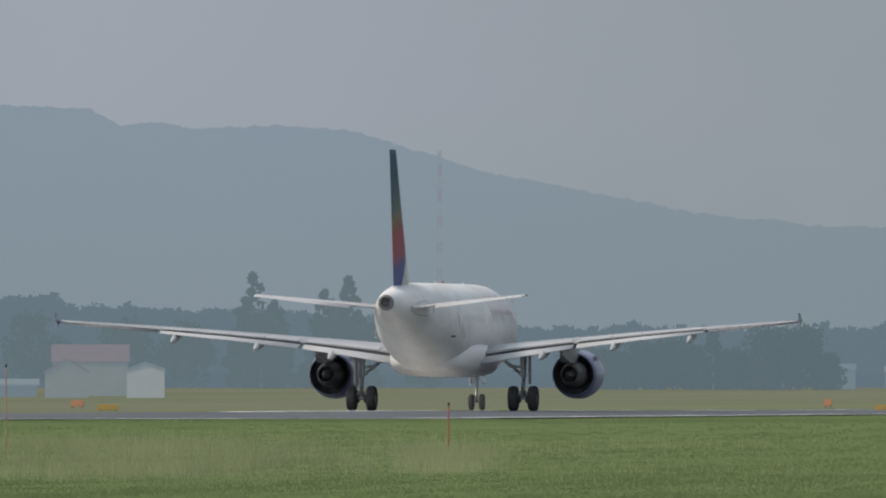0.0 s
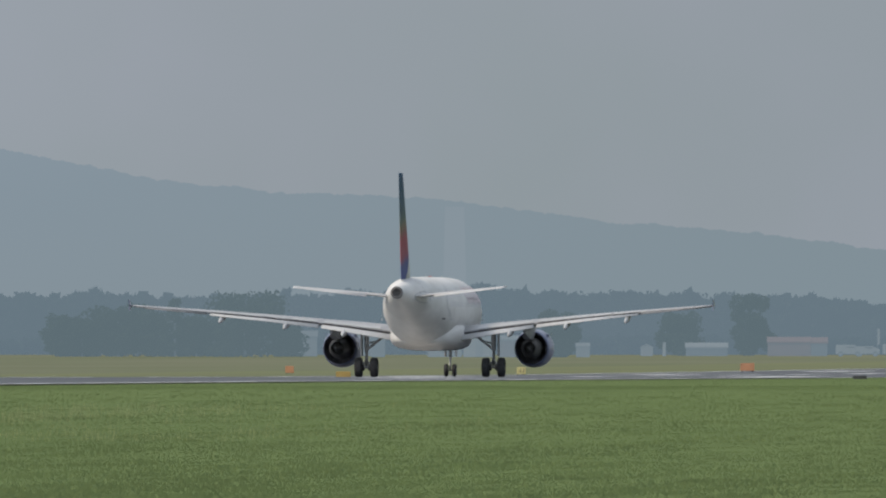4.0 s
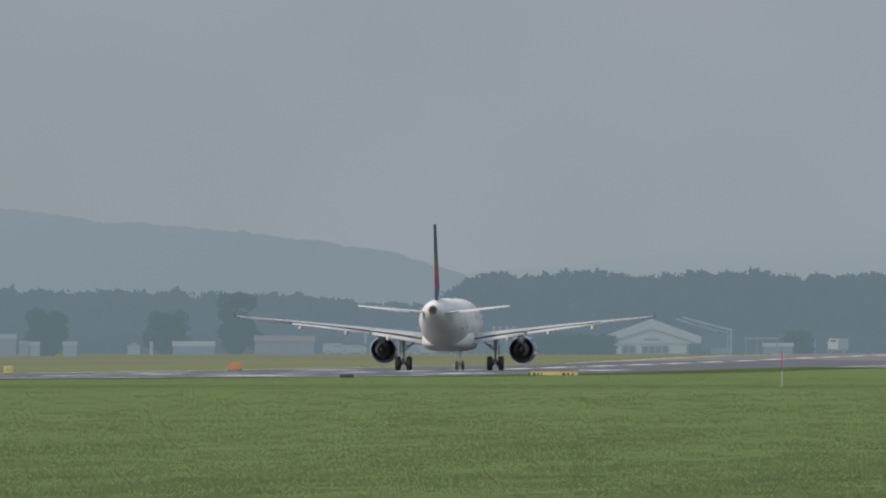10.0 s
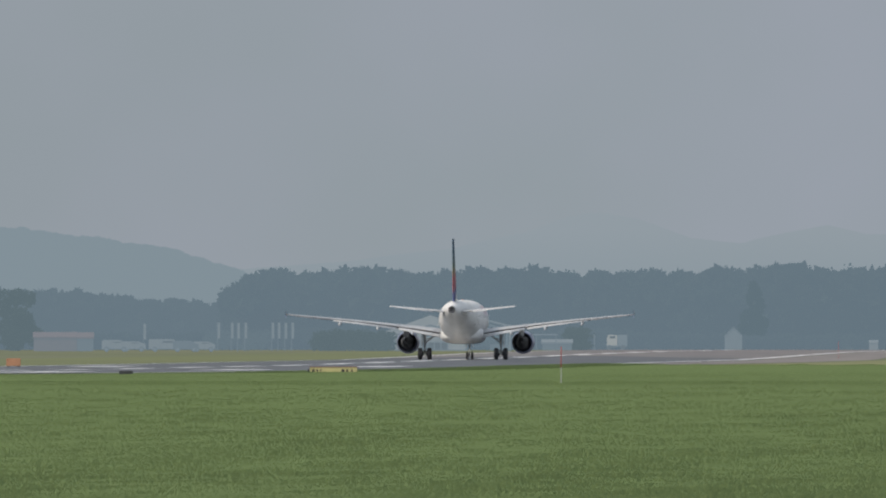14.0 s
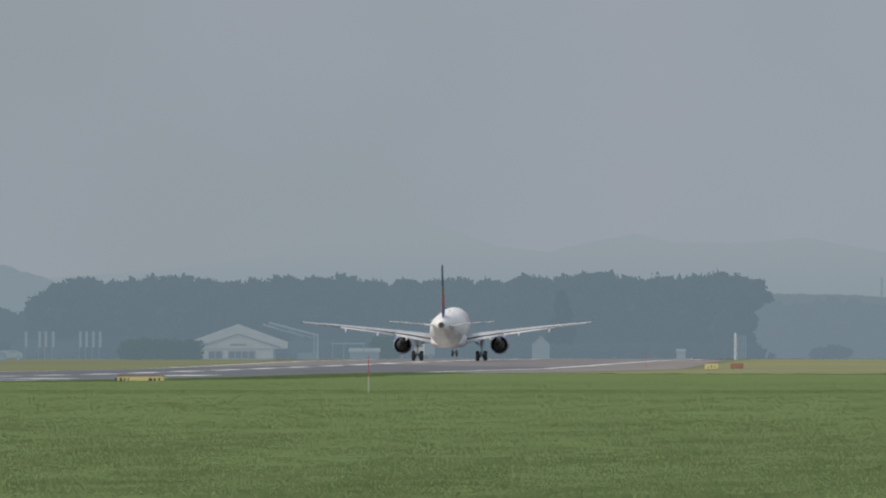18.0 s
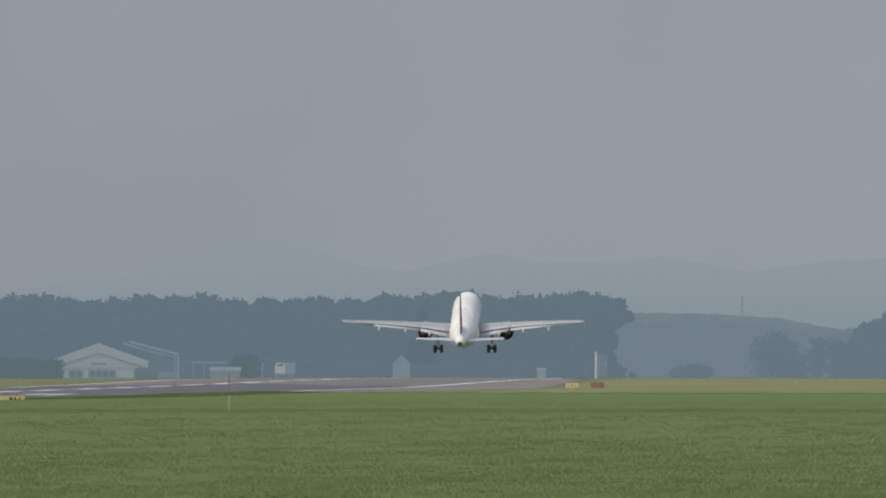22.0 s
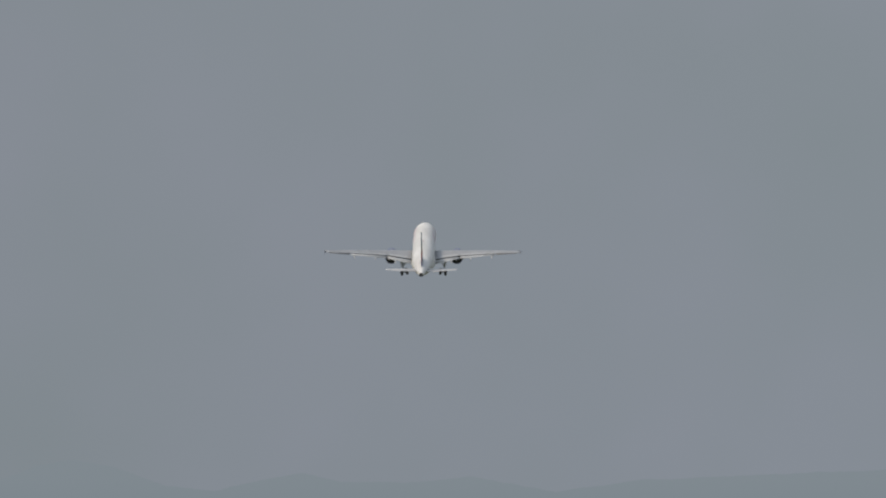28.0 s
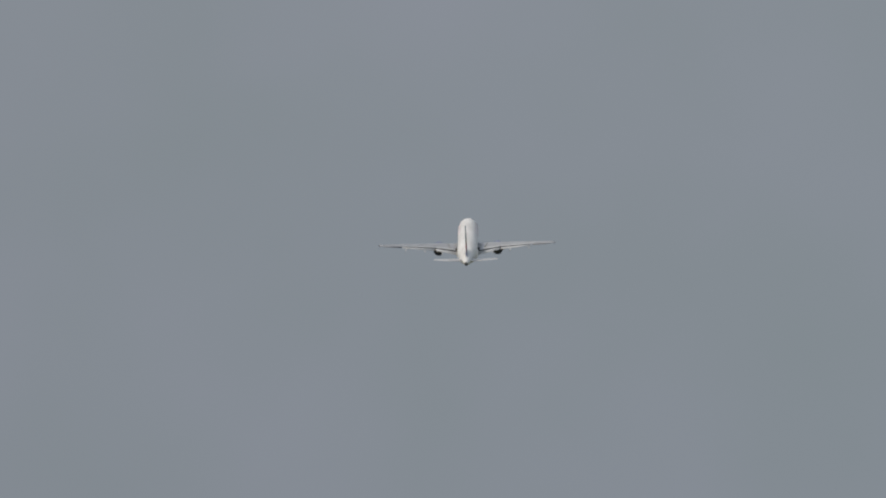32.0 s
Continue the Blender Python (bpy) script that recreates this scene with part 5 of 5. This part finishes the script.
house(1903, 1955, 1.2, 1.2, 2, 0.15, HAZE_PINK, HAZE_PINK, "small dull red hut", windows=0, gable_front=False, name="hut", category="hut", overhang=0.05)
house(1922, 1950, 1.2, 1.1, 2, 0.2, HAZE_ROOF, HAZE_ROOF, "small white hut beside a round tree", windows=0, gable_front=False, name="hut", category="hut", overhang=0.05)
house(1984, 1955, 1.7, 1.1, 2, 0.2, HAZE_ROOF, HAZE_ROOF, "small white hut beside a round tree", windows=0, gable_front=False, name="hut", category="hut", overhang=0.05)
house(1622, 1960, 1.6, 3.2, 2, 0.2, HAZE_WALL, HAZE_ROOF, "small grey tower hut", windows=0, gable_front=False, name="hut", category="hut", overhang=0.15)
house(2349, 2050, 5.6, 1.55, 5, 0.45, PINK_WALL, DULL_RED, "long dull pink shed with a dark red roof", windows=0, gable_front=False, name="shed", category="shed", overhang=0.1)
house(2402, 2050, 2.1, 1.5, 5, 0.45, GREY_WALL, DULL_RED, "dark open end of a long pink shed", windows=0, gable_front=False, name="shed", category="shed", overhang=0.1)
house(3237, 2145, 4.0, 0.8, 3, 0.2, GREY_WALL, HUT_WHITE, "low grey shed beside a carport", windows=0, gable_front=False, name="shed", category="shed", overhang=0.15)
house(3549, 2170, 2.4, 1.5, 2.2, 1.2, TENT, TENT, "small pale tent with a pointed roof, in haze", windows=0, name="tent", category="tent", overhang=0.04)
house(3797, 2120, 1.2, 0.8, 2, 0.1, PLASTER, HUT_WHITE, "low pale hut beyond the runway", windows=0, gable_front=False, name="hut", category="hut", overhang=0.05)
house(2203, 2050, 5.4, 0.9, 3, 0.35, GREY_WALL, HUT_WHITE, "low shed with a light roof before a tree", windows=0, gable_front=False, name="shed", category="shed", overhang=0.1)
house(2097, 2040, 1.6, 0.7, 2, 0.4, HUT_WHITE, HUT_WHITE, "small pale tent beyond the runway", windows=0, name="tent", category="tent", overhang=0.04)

# white container block
bx_, by_, bz_ = spot(1800, 1960)
block = thing("container_office", bx_, by_, bz_, "white container office beside low sheds", "container", turn=6.6)
part("body", box(-1.95, 1.95, 0, 2.6, -0.05, 3.25, 0.06), PLASTER, block)
part("roof_edge", box(-2.02, 2.02, -0.06, 2.66, 3.25, 3.4), PALE_ROOF, block)
part("panel_seam", box(-1.6, 1.6, -0.03, 0.01, 2.55, 2.62), GREY_WALL, block)
part("door", box(-0.4, 0.45, -0.04, 0.01, 0.1, 2.1), HUT_WHITE, block)


def van(bearing, d, label, long=4.6, high=1.9, colour=None):
    x, y, z = spot(bearing, d)
    v = thing("van", x, y, z, label, "van", "parked vehicles", turn=math.degrees(-(bearing - AXIS) / REACH))
    side_line = [(-long / 2, 0.35), (long / 2, 0.35), (long / 2, 0.95), (long * 0.36, 1.1), (long * 0.2, high), (-long / 2 + 0.1, high), (-long / 2, high - 0.2)]
    part("body", loft([[Vector((px, yy, pz)) for px, pz in side_line] for yy in (-0.9, 0.9)]), colour or VAN_WHITE, v)
    part("side_window", box(-long * 0.1, long * 0.2, -0.93, -0.9, 1.15, high - 0.25), PANE, v)
    for px in (-long * 0.32, long * 0.32):
        wheel = part("wheel", loft([[Vector((px + 0.33 * math.cos(k * math.tau / 16), yy, 0.33 + 0.33 * math.sin(k * math.tau / 16))) for k in range(16)] for yy in (-0.92, -0.7)]), GREY_WALL, v)
        part("rim", loft([[Vector((px + 0.18 * math.cos(k * math.tau / 12), yy, 0.33 + 0.18 * math.sin(k * math.tau / 12))) for k in range(12)] for yy in (-0.935, -0.9)]), HUT_WHITE, wheel)
    return v


def truck(bearing, d, label):
    """A small box truck that stands end on, its cab to one side of the grey box."""
    x, y, z = spot(bearing, d)
    t = thing("truck", x, y, z, label, "truck", "parked vehicles", turn=math.degrees(-(bearing - AXIS) / REACH))
    cab = part("cab", loft([[Vector((px, yy, pz)) for px, pz in ((-1.35, 0.4), (0.1, 0.4), (0.1, 2.05), (-1.1, 2.1), (-1.3, 1.6))] for yy in (-0.9, 0.9)]), PALE_ROOF, t, "white cab")
    part("windscreen", box(-0.95, -0.15, -0.93, -0.89, 1.62, 1.92, 0.01), PANE, cab, "dark windscreen")
    part("bumper", box(-1.3, 0.05, -0.98, -0.88, 0.45, 0.62, 0.02), GREY_WALL, cab)
    part("box_body", box(0.12, 1.5, -0.9, 3.2, 0.5, 2.1, 0.04), TENT, t, "blue-grey box body")
    for px in (-1.0, 0.9):
        part("wheel", loft([[Vector((px + 0.36 * math.cos(k * math.tau / 14), yy, 0.36 + 0.36 * math.sin(k * math.tau / 14))) for k in range(14)] for yy in (-0.92, -0.66)]), SLATE, t)
    return t


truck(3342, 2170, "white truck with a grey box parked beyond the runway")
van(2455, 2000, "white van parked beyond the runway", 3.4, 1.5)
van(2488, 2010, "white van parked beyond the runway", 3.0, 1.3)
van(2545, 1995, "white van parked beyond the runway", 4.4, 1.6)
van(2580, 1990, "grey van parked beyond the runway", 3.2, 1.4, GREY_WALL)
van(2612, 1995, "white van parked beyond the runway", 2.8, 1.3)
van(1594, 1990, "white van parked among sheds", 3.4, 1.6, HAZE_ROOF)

x, y, z = spot(2128, 2030)
lit_post = thing("post", x, y, z, "short pale post beside a dark tree", "post")
part("shaft", box(-0.2, 0.2, -0.2, 0.2, -0.05, level(666, 2030) - z, 0.03), PLASTER, lit_post)
part("cap", box(-0.23, 0.23, -0.23, 0.23, level(666, 2030) - z, level(665, 2030) - z), HUT_WHITE, lit_post)

x, y, z = spot(3303, 2150)
slim = thing("post", x, y, z, "slim pale post beyond the runway", "post")
part("shaft", tube((0, 0, -0.05), (0, 0, level(656, 2150) - z), 0.1, 0.07, 8), HUT_WHITE, slim)
part("foot", tube((0, 0, -0.05), (0, 0, 0.25), 0.2, 0.16, 8), GREY_WALL, slim)

# white banner posts
for b_, top_ in ((2505, 640), (2636, 638), (2660, 638), (2671, 638), (2684, 638), (2732, 638), (2743, 638), (2755, 638), (2767, 638), (1708, 643)):
    x, y, z = spot(b_, 2050)
    p_ = thing("banner_post", x, y, z, "slim post with a white banner", "post", "banner posts")
    hh = level(top_, 2050) - z
    part("pole", tube((0, 0, -0.05), (0, 0, hh), 0.05, seg=8), GREY_WALL, p_)
    part("banner", box(-0.02, 0.32, -0.03, 0.03, hh - 2.1, hh - 0.05, 0.01), HUT_WHITE, p_)

# ---- signs, markers and poles ----
def board(bearing, v_top, v_bottom, width, label, material, name="sign_board", bars=0, bar_mat=None, legs=True, thick=0.25, leg=0.12):
    d = foot(v_bottom, 1500)
    x, y, z = spot(bearing, d)
    h = (v_bottom - v_top) * unit(d)
    w = width * unit(d)
    b = thing(name, x, y, z, label, "sign", turn=math.degrees(-(bearing - AXIS) / REACH))
    low = leg * h if legs else 0.0
    part("panel", box(-w / 2, w / 2, -thick / 2, thick / 2, low, h, min(0.03, h * 0.1)), material, b)
    if legs:
        for s in (-0.35, 0.35):
            part("leg", box(s * w - 0.03 - 0.1 * leg, s * w + 0.03 + 0.1 * leg, -0.03, 0.03, -0.05, low + 0.01), material if leg > 0.3 else DARK, b)
    for k in range(bars):
        xx = (-0.36 + 0.72 * (k + 0.5) / bars) * w
        part("letter_bar", box(xx - 0.03 * w, xx + 0.03 * w, -thick / 2 - 0.008, -thick / 2 + 0.01, low + 0.25 * (h - low), low + (0.8 if k % 2 else 0.5) * (h - low)), bar_mat or BLACK, b)
    return b


long_board = board(2841, 718, 727.5, 84, "long low yellow board with black marks and a brown top edge", PALE_YELLOW, "taxiway_board")
for xx, ww in ((-1.62, 0.1), (-1.3, 0.16), (-1.05, 0.1), (-0.82, 0.08), (0.62, 0.2), (0.9, 0.12), (1.2, 0.1)):
    part("letter_bar", box(xx - ww / 2, xx + ww / 2, -0.136, -0.12, 0.07, 0.22), BLACK, long_board)
wide_, tall_ = 84 * unit(foot(727.5, 1500)), 9.5 * unit(foot(727.5, 1500))
part("top_rail", box(-wide_ / 2 - 0.02, wide_ / 2 + 0.02, -0.14, 0.14, tall_ - 0.002, tall_ + 0.05), BROWN_SIGN, long_board, "rust-brown top rail")
board(2474, 724, 731, 24, "small dark box beside the runway", DARK, "light_box", 0, None, False, 0.4)
board(3851, 696, 706.5, 24, "yellow sign with black marks", PALE_YELLOW, "taxiway_sign", 3, BLACK)
board(3896, 695, 705, 23, "rust-red sign beside a yellow one", BROWN_SIGN, "taxiway_sign", 0)
board(1875, 709, 723, 16, "pale yellow sign with dark marks", PALE_YELLOW, "taxiway_sign", 4, BLACK)
board(137, 709, 722, 24, "orange marker board beyond the runway", ORANGE, "marker_board", 0)
board(191, 717, 729, 37, "amber marker board beyond the runway", YELLOW, "marker_board", 0)
board(1465, 707, 721, 15, "orange marker on a dark foot", ORANGE, "marker_board", 0)
board(1560, 717, 731, 26, "amber yellow marker board", YELLOW, "marker_board", 0)
board(2275, 702, 719, 25, "orange marker box on two short legs", ORANGE, "marker_board", 0, leg=0.2)


def pole(bearing, v_top, v_bottom, label, low_mat, high_mat, cap=False, name="marker_pole", split=0.5, r=0.022):
    d = foot(v_bottom, 500)
    x, y, z = spot(bearing, d)
    h = (v_bottom - v_top) * unit(d)
    p = thing(name, x, y, z, label, "pole", "marker poles")
    part("lower_rod", tube((0, 0, -0.1), (0, 0, h * split), r, seg=10), low_mat, p)
    part("upper_rod", tube((0, 0, h * split), (0, 0, h), r * 1.05, seg=10), high_mat, p)
    if cap:
        part("cap", tube((0, 0, h), (0, 0, h + 0.05), r * 1.5, seg=10), BLACK, p, "black cap")
    return p


pole(794, 718, 806, "rust-red marker pole with a black cap in the grass", POLE_WHITE, POLE_RUST, True, split=0.14, r=0.014)
pole(11, 650, 815, "faded pinkish marker pole with a black cap", POLE_PINK, POLE_PINK, True, r=0.01)
pole(3244, 681, 748, "red and white marker pole in the meadow", POLE_WHITE, POLE_RED, False, split=0.45, r=0.014)
pole(3735, 671, 702, "thin faded red pole in tall weeds", POLE_RED, POLE_RED, False, r=0.013)
pole(4246, 680, 703, "small red and white pole on the far grass", POLE_WHITE, POLE_RED, False, r=0.02)
pole(4413, 682, 702, "small pale pole on the far grass", HUT_WHITE, HUT_WHITE, False, r=0.018)

# white mast with a box, beyond the end of the runway
x, y, z = spot(3894, 2080)
mast = thing("antenna_mast", x, y, z, "white antenna mast with a pale lattice beside it", "mast")
part("pole", tube((0, 0, -0.1), (0, 0, level(641, 2080) - z), 0.23, 0.19, 12), PALE_ROOF, mast)
for k in range(4):
    part("lattice_bar", tube((0.4 + 0.3 * k, 0, 0.2), (0.4 + 0.3 * k, 0, level(646, 2080) - z), 0.05, seg=6), HUT_WHITE, mast)
for k in range(3):
    part("cross_bar", tube((0, 0, 0.9 + 1.1 * k), (1.35, 0, 0.9 + 1.1 * k), 0.035, seg=6), GREY_WALL, mast)

# tall red and white radio mast
# mast and pylon materials carry their haze as emission
MAST_A = distant("hazy_red_mast_paint", (0.2, 0.16, 0.18), (0.236, 0.272, 0.322), 0.93, 0)
PYLON = distant("hazy_pylon_steel", (0.15, 0.19, 0.21), (0.2, 0.25, 0.285), 0.9, 0)
MAST_B = distant("hazy_white_mast_paint", (0.3, 0.32, 0.33), (0.258, 0.306, 0.35), 0.9, 0)


def lattice(bearing, d, v_top, width, label, bands, mats, name="radio_mast", rod=0.05, arms=()):
    x, y, z = spot(bearing, d)
    h = level(v_top, d) - z
    t = thing(name, x, y, z, label, "mast")
    step = h / bands
    for k in range(bands):
        w0, w1 = (width * (1 - 0.55 * q / bands) for q in (k, k + 1))
        paint = mats[k % len(mats)]
        for sx, sy in ((-1, -1), (1, -1), (1, 1), (-1, 1)):
            part("leg", tube((sx * w0, sy * w0, k * step), (sx * w1, sy * w1, (k + 1) * step), rod, seg=5), paint, t)
        for sx in (-1, 1):
            for sy in (-1, 1):
                part("brace", tube((sx * w0, sy * w0, k * step), (-sx * w1, sy * w1, (k + 1) * step), rod * 0.8, seg=5), paint, t)
    for zz, arm in arms:
        part("cross_arm", tube((-arm, 0, zz * h), (arm, 0, zz * h), rod * 1.2, seg=5), mats[0], t)
    return t


tall = lattice(778, 2600, 266, 0.5, "tall red and white lattice radio mast in haze", 18, (MAST_A, MAST_B))
for v_ in (325, 403, 488):
    for s in (-1, 1):
        zz = level(v_, 2600) - tall.location.z
        part("dish", lathe_y([(-0.25, 0.02), (-0.2, 0.3), (0.0, 0.42), (0.05, 0.42)], s * 0.55, zz + 0.15 * s, 14), MAST_B, tall, "pale round dish antenna")
lattice(4560, 3000, 526, 0.3, "lattice power pylon in haze", 6, (PYLON,), "pylon", 0.035, ((0.62, 1.1), (0.72, 0.9)))
lattice(4152, 3000, 541, 0.25, "lattice power pylon in haze", 6, (PYLON,), "pylon", 0.035, ((0.62, 1.1), (0.72, 0.9)))
x, y, z = spot(1757, 4300)
plume = thing("far_tower", x, y, z, "pale far tower in haze before the hill", "tower", kind="structure")
part("shaft", tube((0, 0, 0), (0, 0, level(425, 4300) - z), 3.6, 2.6, 20), PLUME, plume)

# ---- the bird ----
bird = thing("bird", 0, 0, 0, "small dark bird crossing the sky", "bird")
part("body", loft([ring_xz(y_, 0, r_, r_ * 0.9, 12) for y_, r_ in ((0.14, 0.01), (0.12, 0.025), (0.08, 0.028), (0.02, 0.04), (-0.07, 0.025), (-0.11, 0.016), (-0.16, 0.022))]), BIRD, bird, smooth=True)
bird_wings = []
for side in (-1, 1):
    rr = [[Vector((side * xx, yy, zz)) for yy, zz in ((y0, 0.006), (y1, 0.004), (y1, -0.004), (y0, -0.006))] for xx, y0, y1 in ((0.015, 0.055, -0.04), (0.09, 0.07, -0.03), (0.17, 0.03, -0.04), (0.22, -0.03, -0.06))]
    bird_wings.append(part("wing", loft(rr), BIRD, bird))


# ---- everything that moves ----
AIRLINER_ROWS = [
    (0, -112.00, 727.20, -0.20, 0.00, 0.00, 0.35),
    (0.5, -112.00, 750.20, -0.26, 0.00, 0.00, 0.20),
    (1, -112.00, 773.98, -0.33, 0.00, 0.00, -0.20),
    (1.5, -112.00, 798.55, -0.39, 0.00, 0.00, -0.50),
    (2, -112.00, 823.87, -0.47, 0.00, 0.00, -0.75),
    (2.5, -112.00, 850.39, -0.54, 0.00, 0.00, -0.75),
    (4.5, -112.00, 959.29, -0.88, 0.00, 0.00, 0.75),
    (5, -112.00, 986.72, -0.96, 0.00, 0.00, 0.50),
    (5.5, -112.00, 1015.37, -1.03, 0.00, 0.00, -0.00),
    (6, -112.00, 1044.05, -1.09, 0.00, 0.00, -0.50),
    (6.5, -112.00, 1073.62, -1.15, 0.00, 0.00, -0.50),
    (7, -112.00, 1104.45, -1.21, 0.00, 0.00, -0.45),
    (7.5, -112.00, 1135.25, -1.27, 0.00, 0.00, -0.20),
    (8, -112.00, 1168.00, -1.34, 0.00, 0.00, 0.05),
    (8.5, -112.00, 1199.98, -1.38, 0.00, 0.00, 0.15),
    (9, -112.00, 1233.32, -1.41, 0.00, 0.00, 0.25),
    (9.5, -112.00, 1266.22, -1.44, 0.00, 0.00, 0.38),
    (10, -112.00, 1299.98, -1.47, 0.00, 0.00, 0.50),
    (10.5, -112.00, 1333.83, -1.50, 0.00, 0.00, 0.55),
    (11, -112.00, 1367.75, -1.52, 0.00, 0.00, 0.60),
    (11.5, -112.00, 1400.68, -1.52, 0.00, 0.00, 0.75),
    (12, -112.00, 1434.83, -1.52, 0.00, 0.00, 0.90),
    (12.5, -112.00, 1468.98, -1.51, 0.00, 0.00, 0.82),
    (13, -112.00, 1502.60, -1.51, 0.00, 0.00, 0.75),
    (13.5, -112.00, 1536.32, -1.51, 0.00, 0.00, 0.62),
    (14, -112.00, 1571.79, -1.50, 0.00, 0.00, 0.50),
    (14.5, -112.00, 1606.26, -1.47, 0.00, 0.00, 0.30),
    (16.5, -112.00, 1755.27, -1.34, 0.30, 0.00, 0.60),
    (17, -112.00, 1792.63, -1.31, 1.00, 0.00, 0.35),
    (17.5, -112.00, 1832.00, -1.29, 1.60, 0.00, 0.32),
    (18, -112.00, 1870.32, -1.26, 2.50, 0.00, 0.30),
    (18.5, -112.00, 1912.50, -1.24, 3.40, 0.00, 0.20),
    (19, -112.00, 1954.55, -1.06, 5.00, 0.00, 0.10),
    (19.5, -112.00, 1998.48, -0.90, 6.50, 0.00, -0.00),
    (20, -112.00, 2045.01, -0.89, 8.00, 0.00, -0.10),
    (20.5, -112.00, 2091.01, -0.71, 9.50, 0.00, -0.05),
    (21, -112.00, 2138.60, -0.27, 10.90, 0.00, -0.00),
    (21.5, -112.00, 2189.55, 0.62, 12.20, 0.00, 0.30),
    (22, -112.00, 2237.50, 2.31, 13.30, 0.00, 0.60),
    (22.5, -112.00, 2283.17, 4.48, 14.15, 0.00, 0.80),
    (23, -112.00, 2330.80, 7.02, 15.00, 0.00, 1.00),
    (23.5, -112.00, 2374.34, 10.16, 15.50, 0.00, 1.15),
    (24, -112.00, 2418.37, 13.88, 16.00, 0.00, 1.30),
    (24.5, -112.00, 2460.93, 18.14, 16.35, 0.20, 1.30),
    (25, -112.00, 2505.83, 22.78, 16.70, 0.40, 1.30),
    (25.5, -112.00, 2547.99, 27.53, 16.95, 0.60, 1.30),
    (26, -112.00, 2597.12, 32.59, 17.20, 0.80, 1.30),
    (26.5, -112.00, 2649.24, 38.18, 17.36, 0.64, 1.22),
    (28.5, -112.00, 2809.24, 59.92, 18.00, 0.00, 0.90),
    (29, -112.00, 2849.24, 65.72, 18.03, -0.20, 0.89),
    (29.5, -112.00, 2889.24, 71.68, 18.06, -0.40, 0.87),
    (30, -112.00, 2929.24, 77.79, 18.09, -0.60, 0.86),
    (30.5, -112.00, 2969.24, 84.05, 18.11, -0.80, 0.84),
    (31, -112.00, 3009.24, 90.46, 18.14, -1.00, 0.83),
    (31.5, -112.00, 3049.24, 97.02, 18.17, -1.15, 0.81),
    (32, -112.00, 3089.24, 103.73, 18.20, -1.30, 0.80),
]

BIRD_PATH = [(22.7, 2900, 29), (23.0, 3084, 47), (23.5, 3391, 61), (24.0, 3698, 82), (24.5, 3999, 106), (25.0, 4301, 127), (25.5, 4612, 157)]


def motions():
    walk(airliner, [(t, pose(x, y, z, pitch, bank, turn)) for t, x, y, z, pitch, bank, turn in AIRLINER_ROWS])
    # the lift bends the wings up, and the engines ride with them
    flex = [(0, -1.35), (2, -1.25), (5, -0.95), (7, -0.6), (10, -0.3), (14, -0.1), (17.5, 0.6), (19, 1.5), (20, 1.9), (21.5, 2.4), (24, 2.6), (32, 2.6)]
    for side, bodies in zip((-1, 1), zip(wings, engines)):
        root = Matrix.Translation((side * 1.9, 0, 2.55))
        for body, share in zip(bodies, (1.0, 0.35)):
            walk(body, [(t, root @ pose(0, 0, 0, 0, -side * a * share, 0) @ root.inverted()) for t, a in flex])
    # the tailplane is trimmed as the nose comes up
    hinge = Matrix.Translation((0, -14.8, 4.9))
    for stab in stabs:
        walk(stab, [(t, hinge @ pose(0, 0, 0, a, 0, 0) @ hinge.inverted()) for t, a in ((0, 0), (17, 0), (19, -1.5), (22, -3.5), (25, -6), (32, -7))])
    # the elevators trail down on the ground roll and come up to lift the nose
    for side, (_, elevator) in zip((-1, 1), tails):
        at0, at1 = Vector((side * 2.0, -14.76, 4.87)), Vector((side * 6.0, -16.18, 5.28))
        axis = (at1 - at0) * side
        root = Matrix.Translation(at0)
        walk(elevator, [(t, root @ Matrix.Rotation(radians(-a), 4, axis) @ root.inverted()) for t, a in ((0, 0), (16.4, 0), (17.4, 12), (21, 15), (23, 12), (26, 8), (32, 8))])
    # the legs stretch as the weight comes off, then fold in
    for side, gear in zip((-1, 1), main_gears):
        x = side * 3.795
        walk(gear, [(0, pose(x, 0, MAIN_PIVOT)), (18.5, pose(x, 0, MAIN_PIVOT)), (21.5, pose(x, 0, MAIN_PIVOT - 0.42)), (27.0, pose(x, 0, MAIN_PIVOT - 0.42)), (28.5, pose(x, 0, MAIN_PIVOT - 0.4, 0, side * 24, 0)), (29.5, pose(x, 0, MAIN_PIVOT - 0.2, 0, side * 60, 0)),
                    (30.4, pose(x, 0, MAIN_PIVOT, 0, side * 86, 0)), (32, pose(x, 0, MAIN_PIVOT, 0, side * 86, 0))])
    at = (0, 11.04, NOSE_PIVOT)
    walk(nose_gear, [(0, pose(*at)), (18.2, pose(*at)), (19, pose(0, 11.04, NOSE_PIVOT - 0.2)), (27.0, pose(0, 11.04, NOSE_PIVOT - 0.2)), (28.5, pose(*at, 50)), (29.8, pose(*at, 88)), (32, pose(*at, 88))])
    far = 560.0
    rows = []
    for t, b, v in [(0, 2900 - 22.7 * 610, -400), *BIRD_PATH, (32, 4612 + 6.5 * 610, 420)]:
        a = (b - AXIS) / REACH
        rows.append((t, pose(far * math.sin(a), far * math.cos(a), level(v, far), 0, 0, -68)))
    walk(bird, rows)
    for side, w in zip((-1, 1), bird_wings):
        beats = [(0, pose(0, 0, 0))] + [(22.5 + 0.1 * k, pose(0, 0, 0, 0, -side * (52 * math.sin(k * 1.9) + 6), 0)) for k in range(32)] + [(32, pose(0, 0, 0))]
        walk(w, beats)


motions()
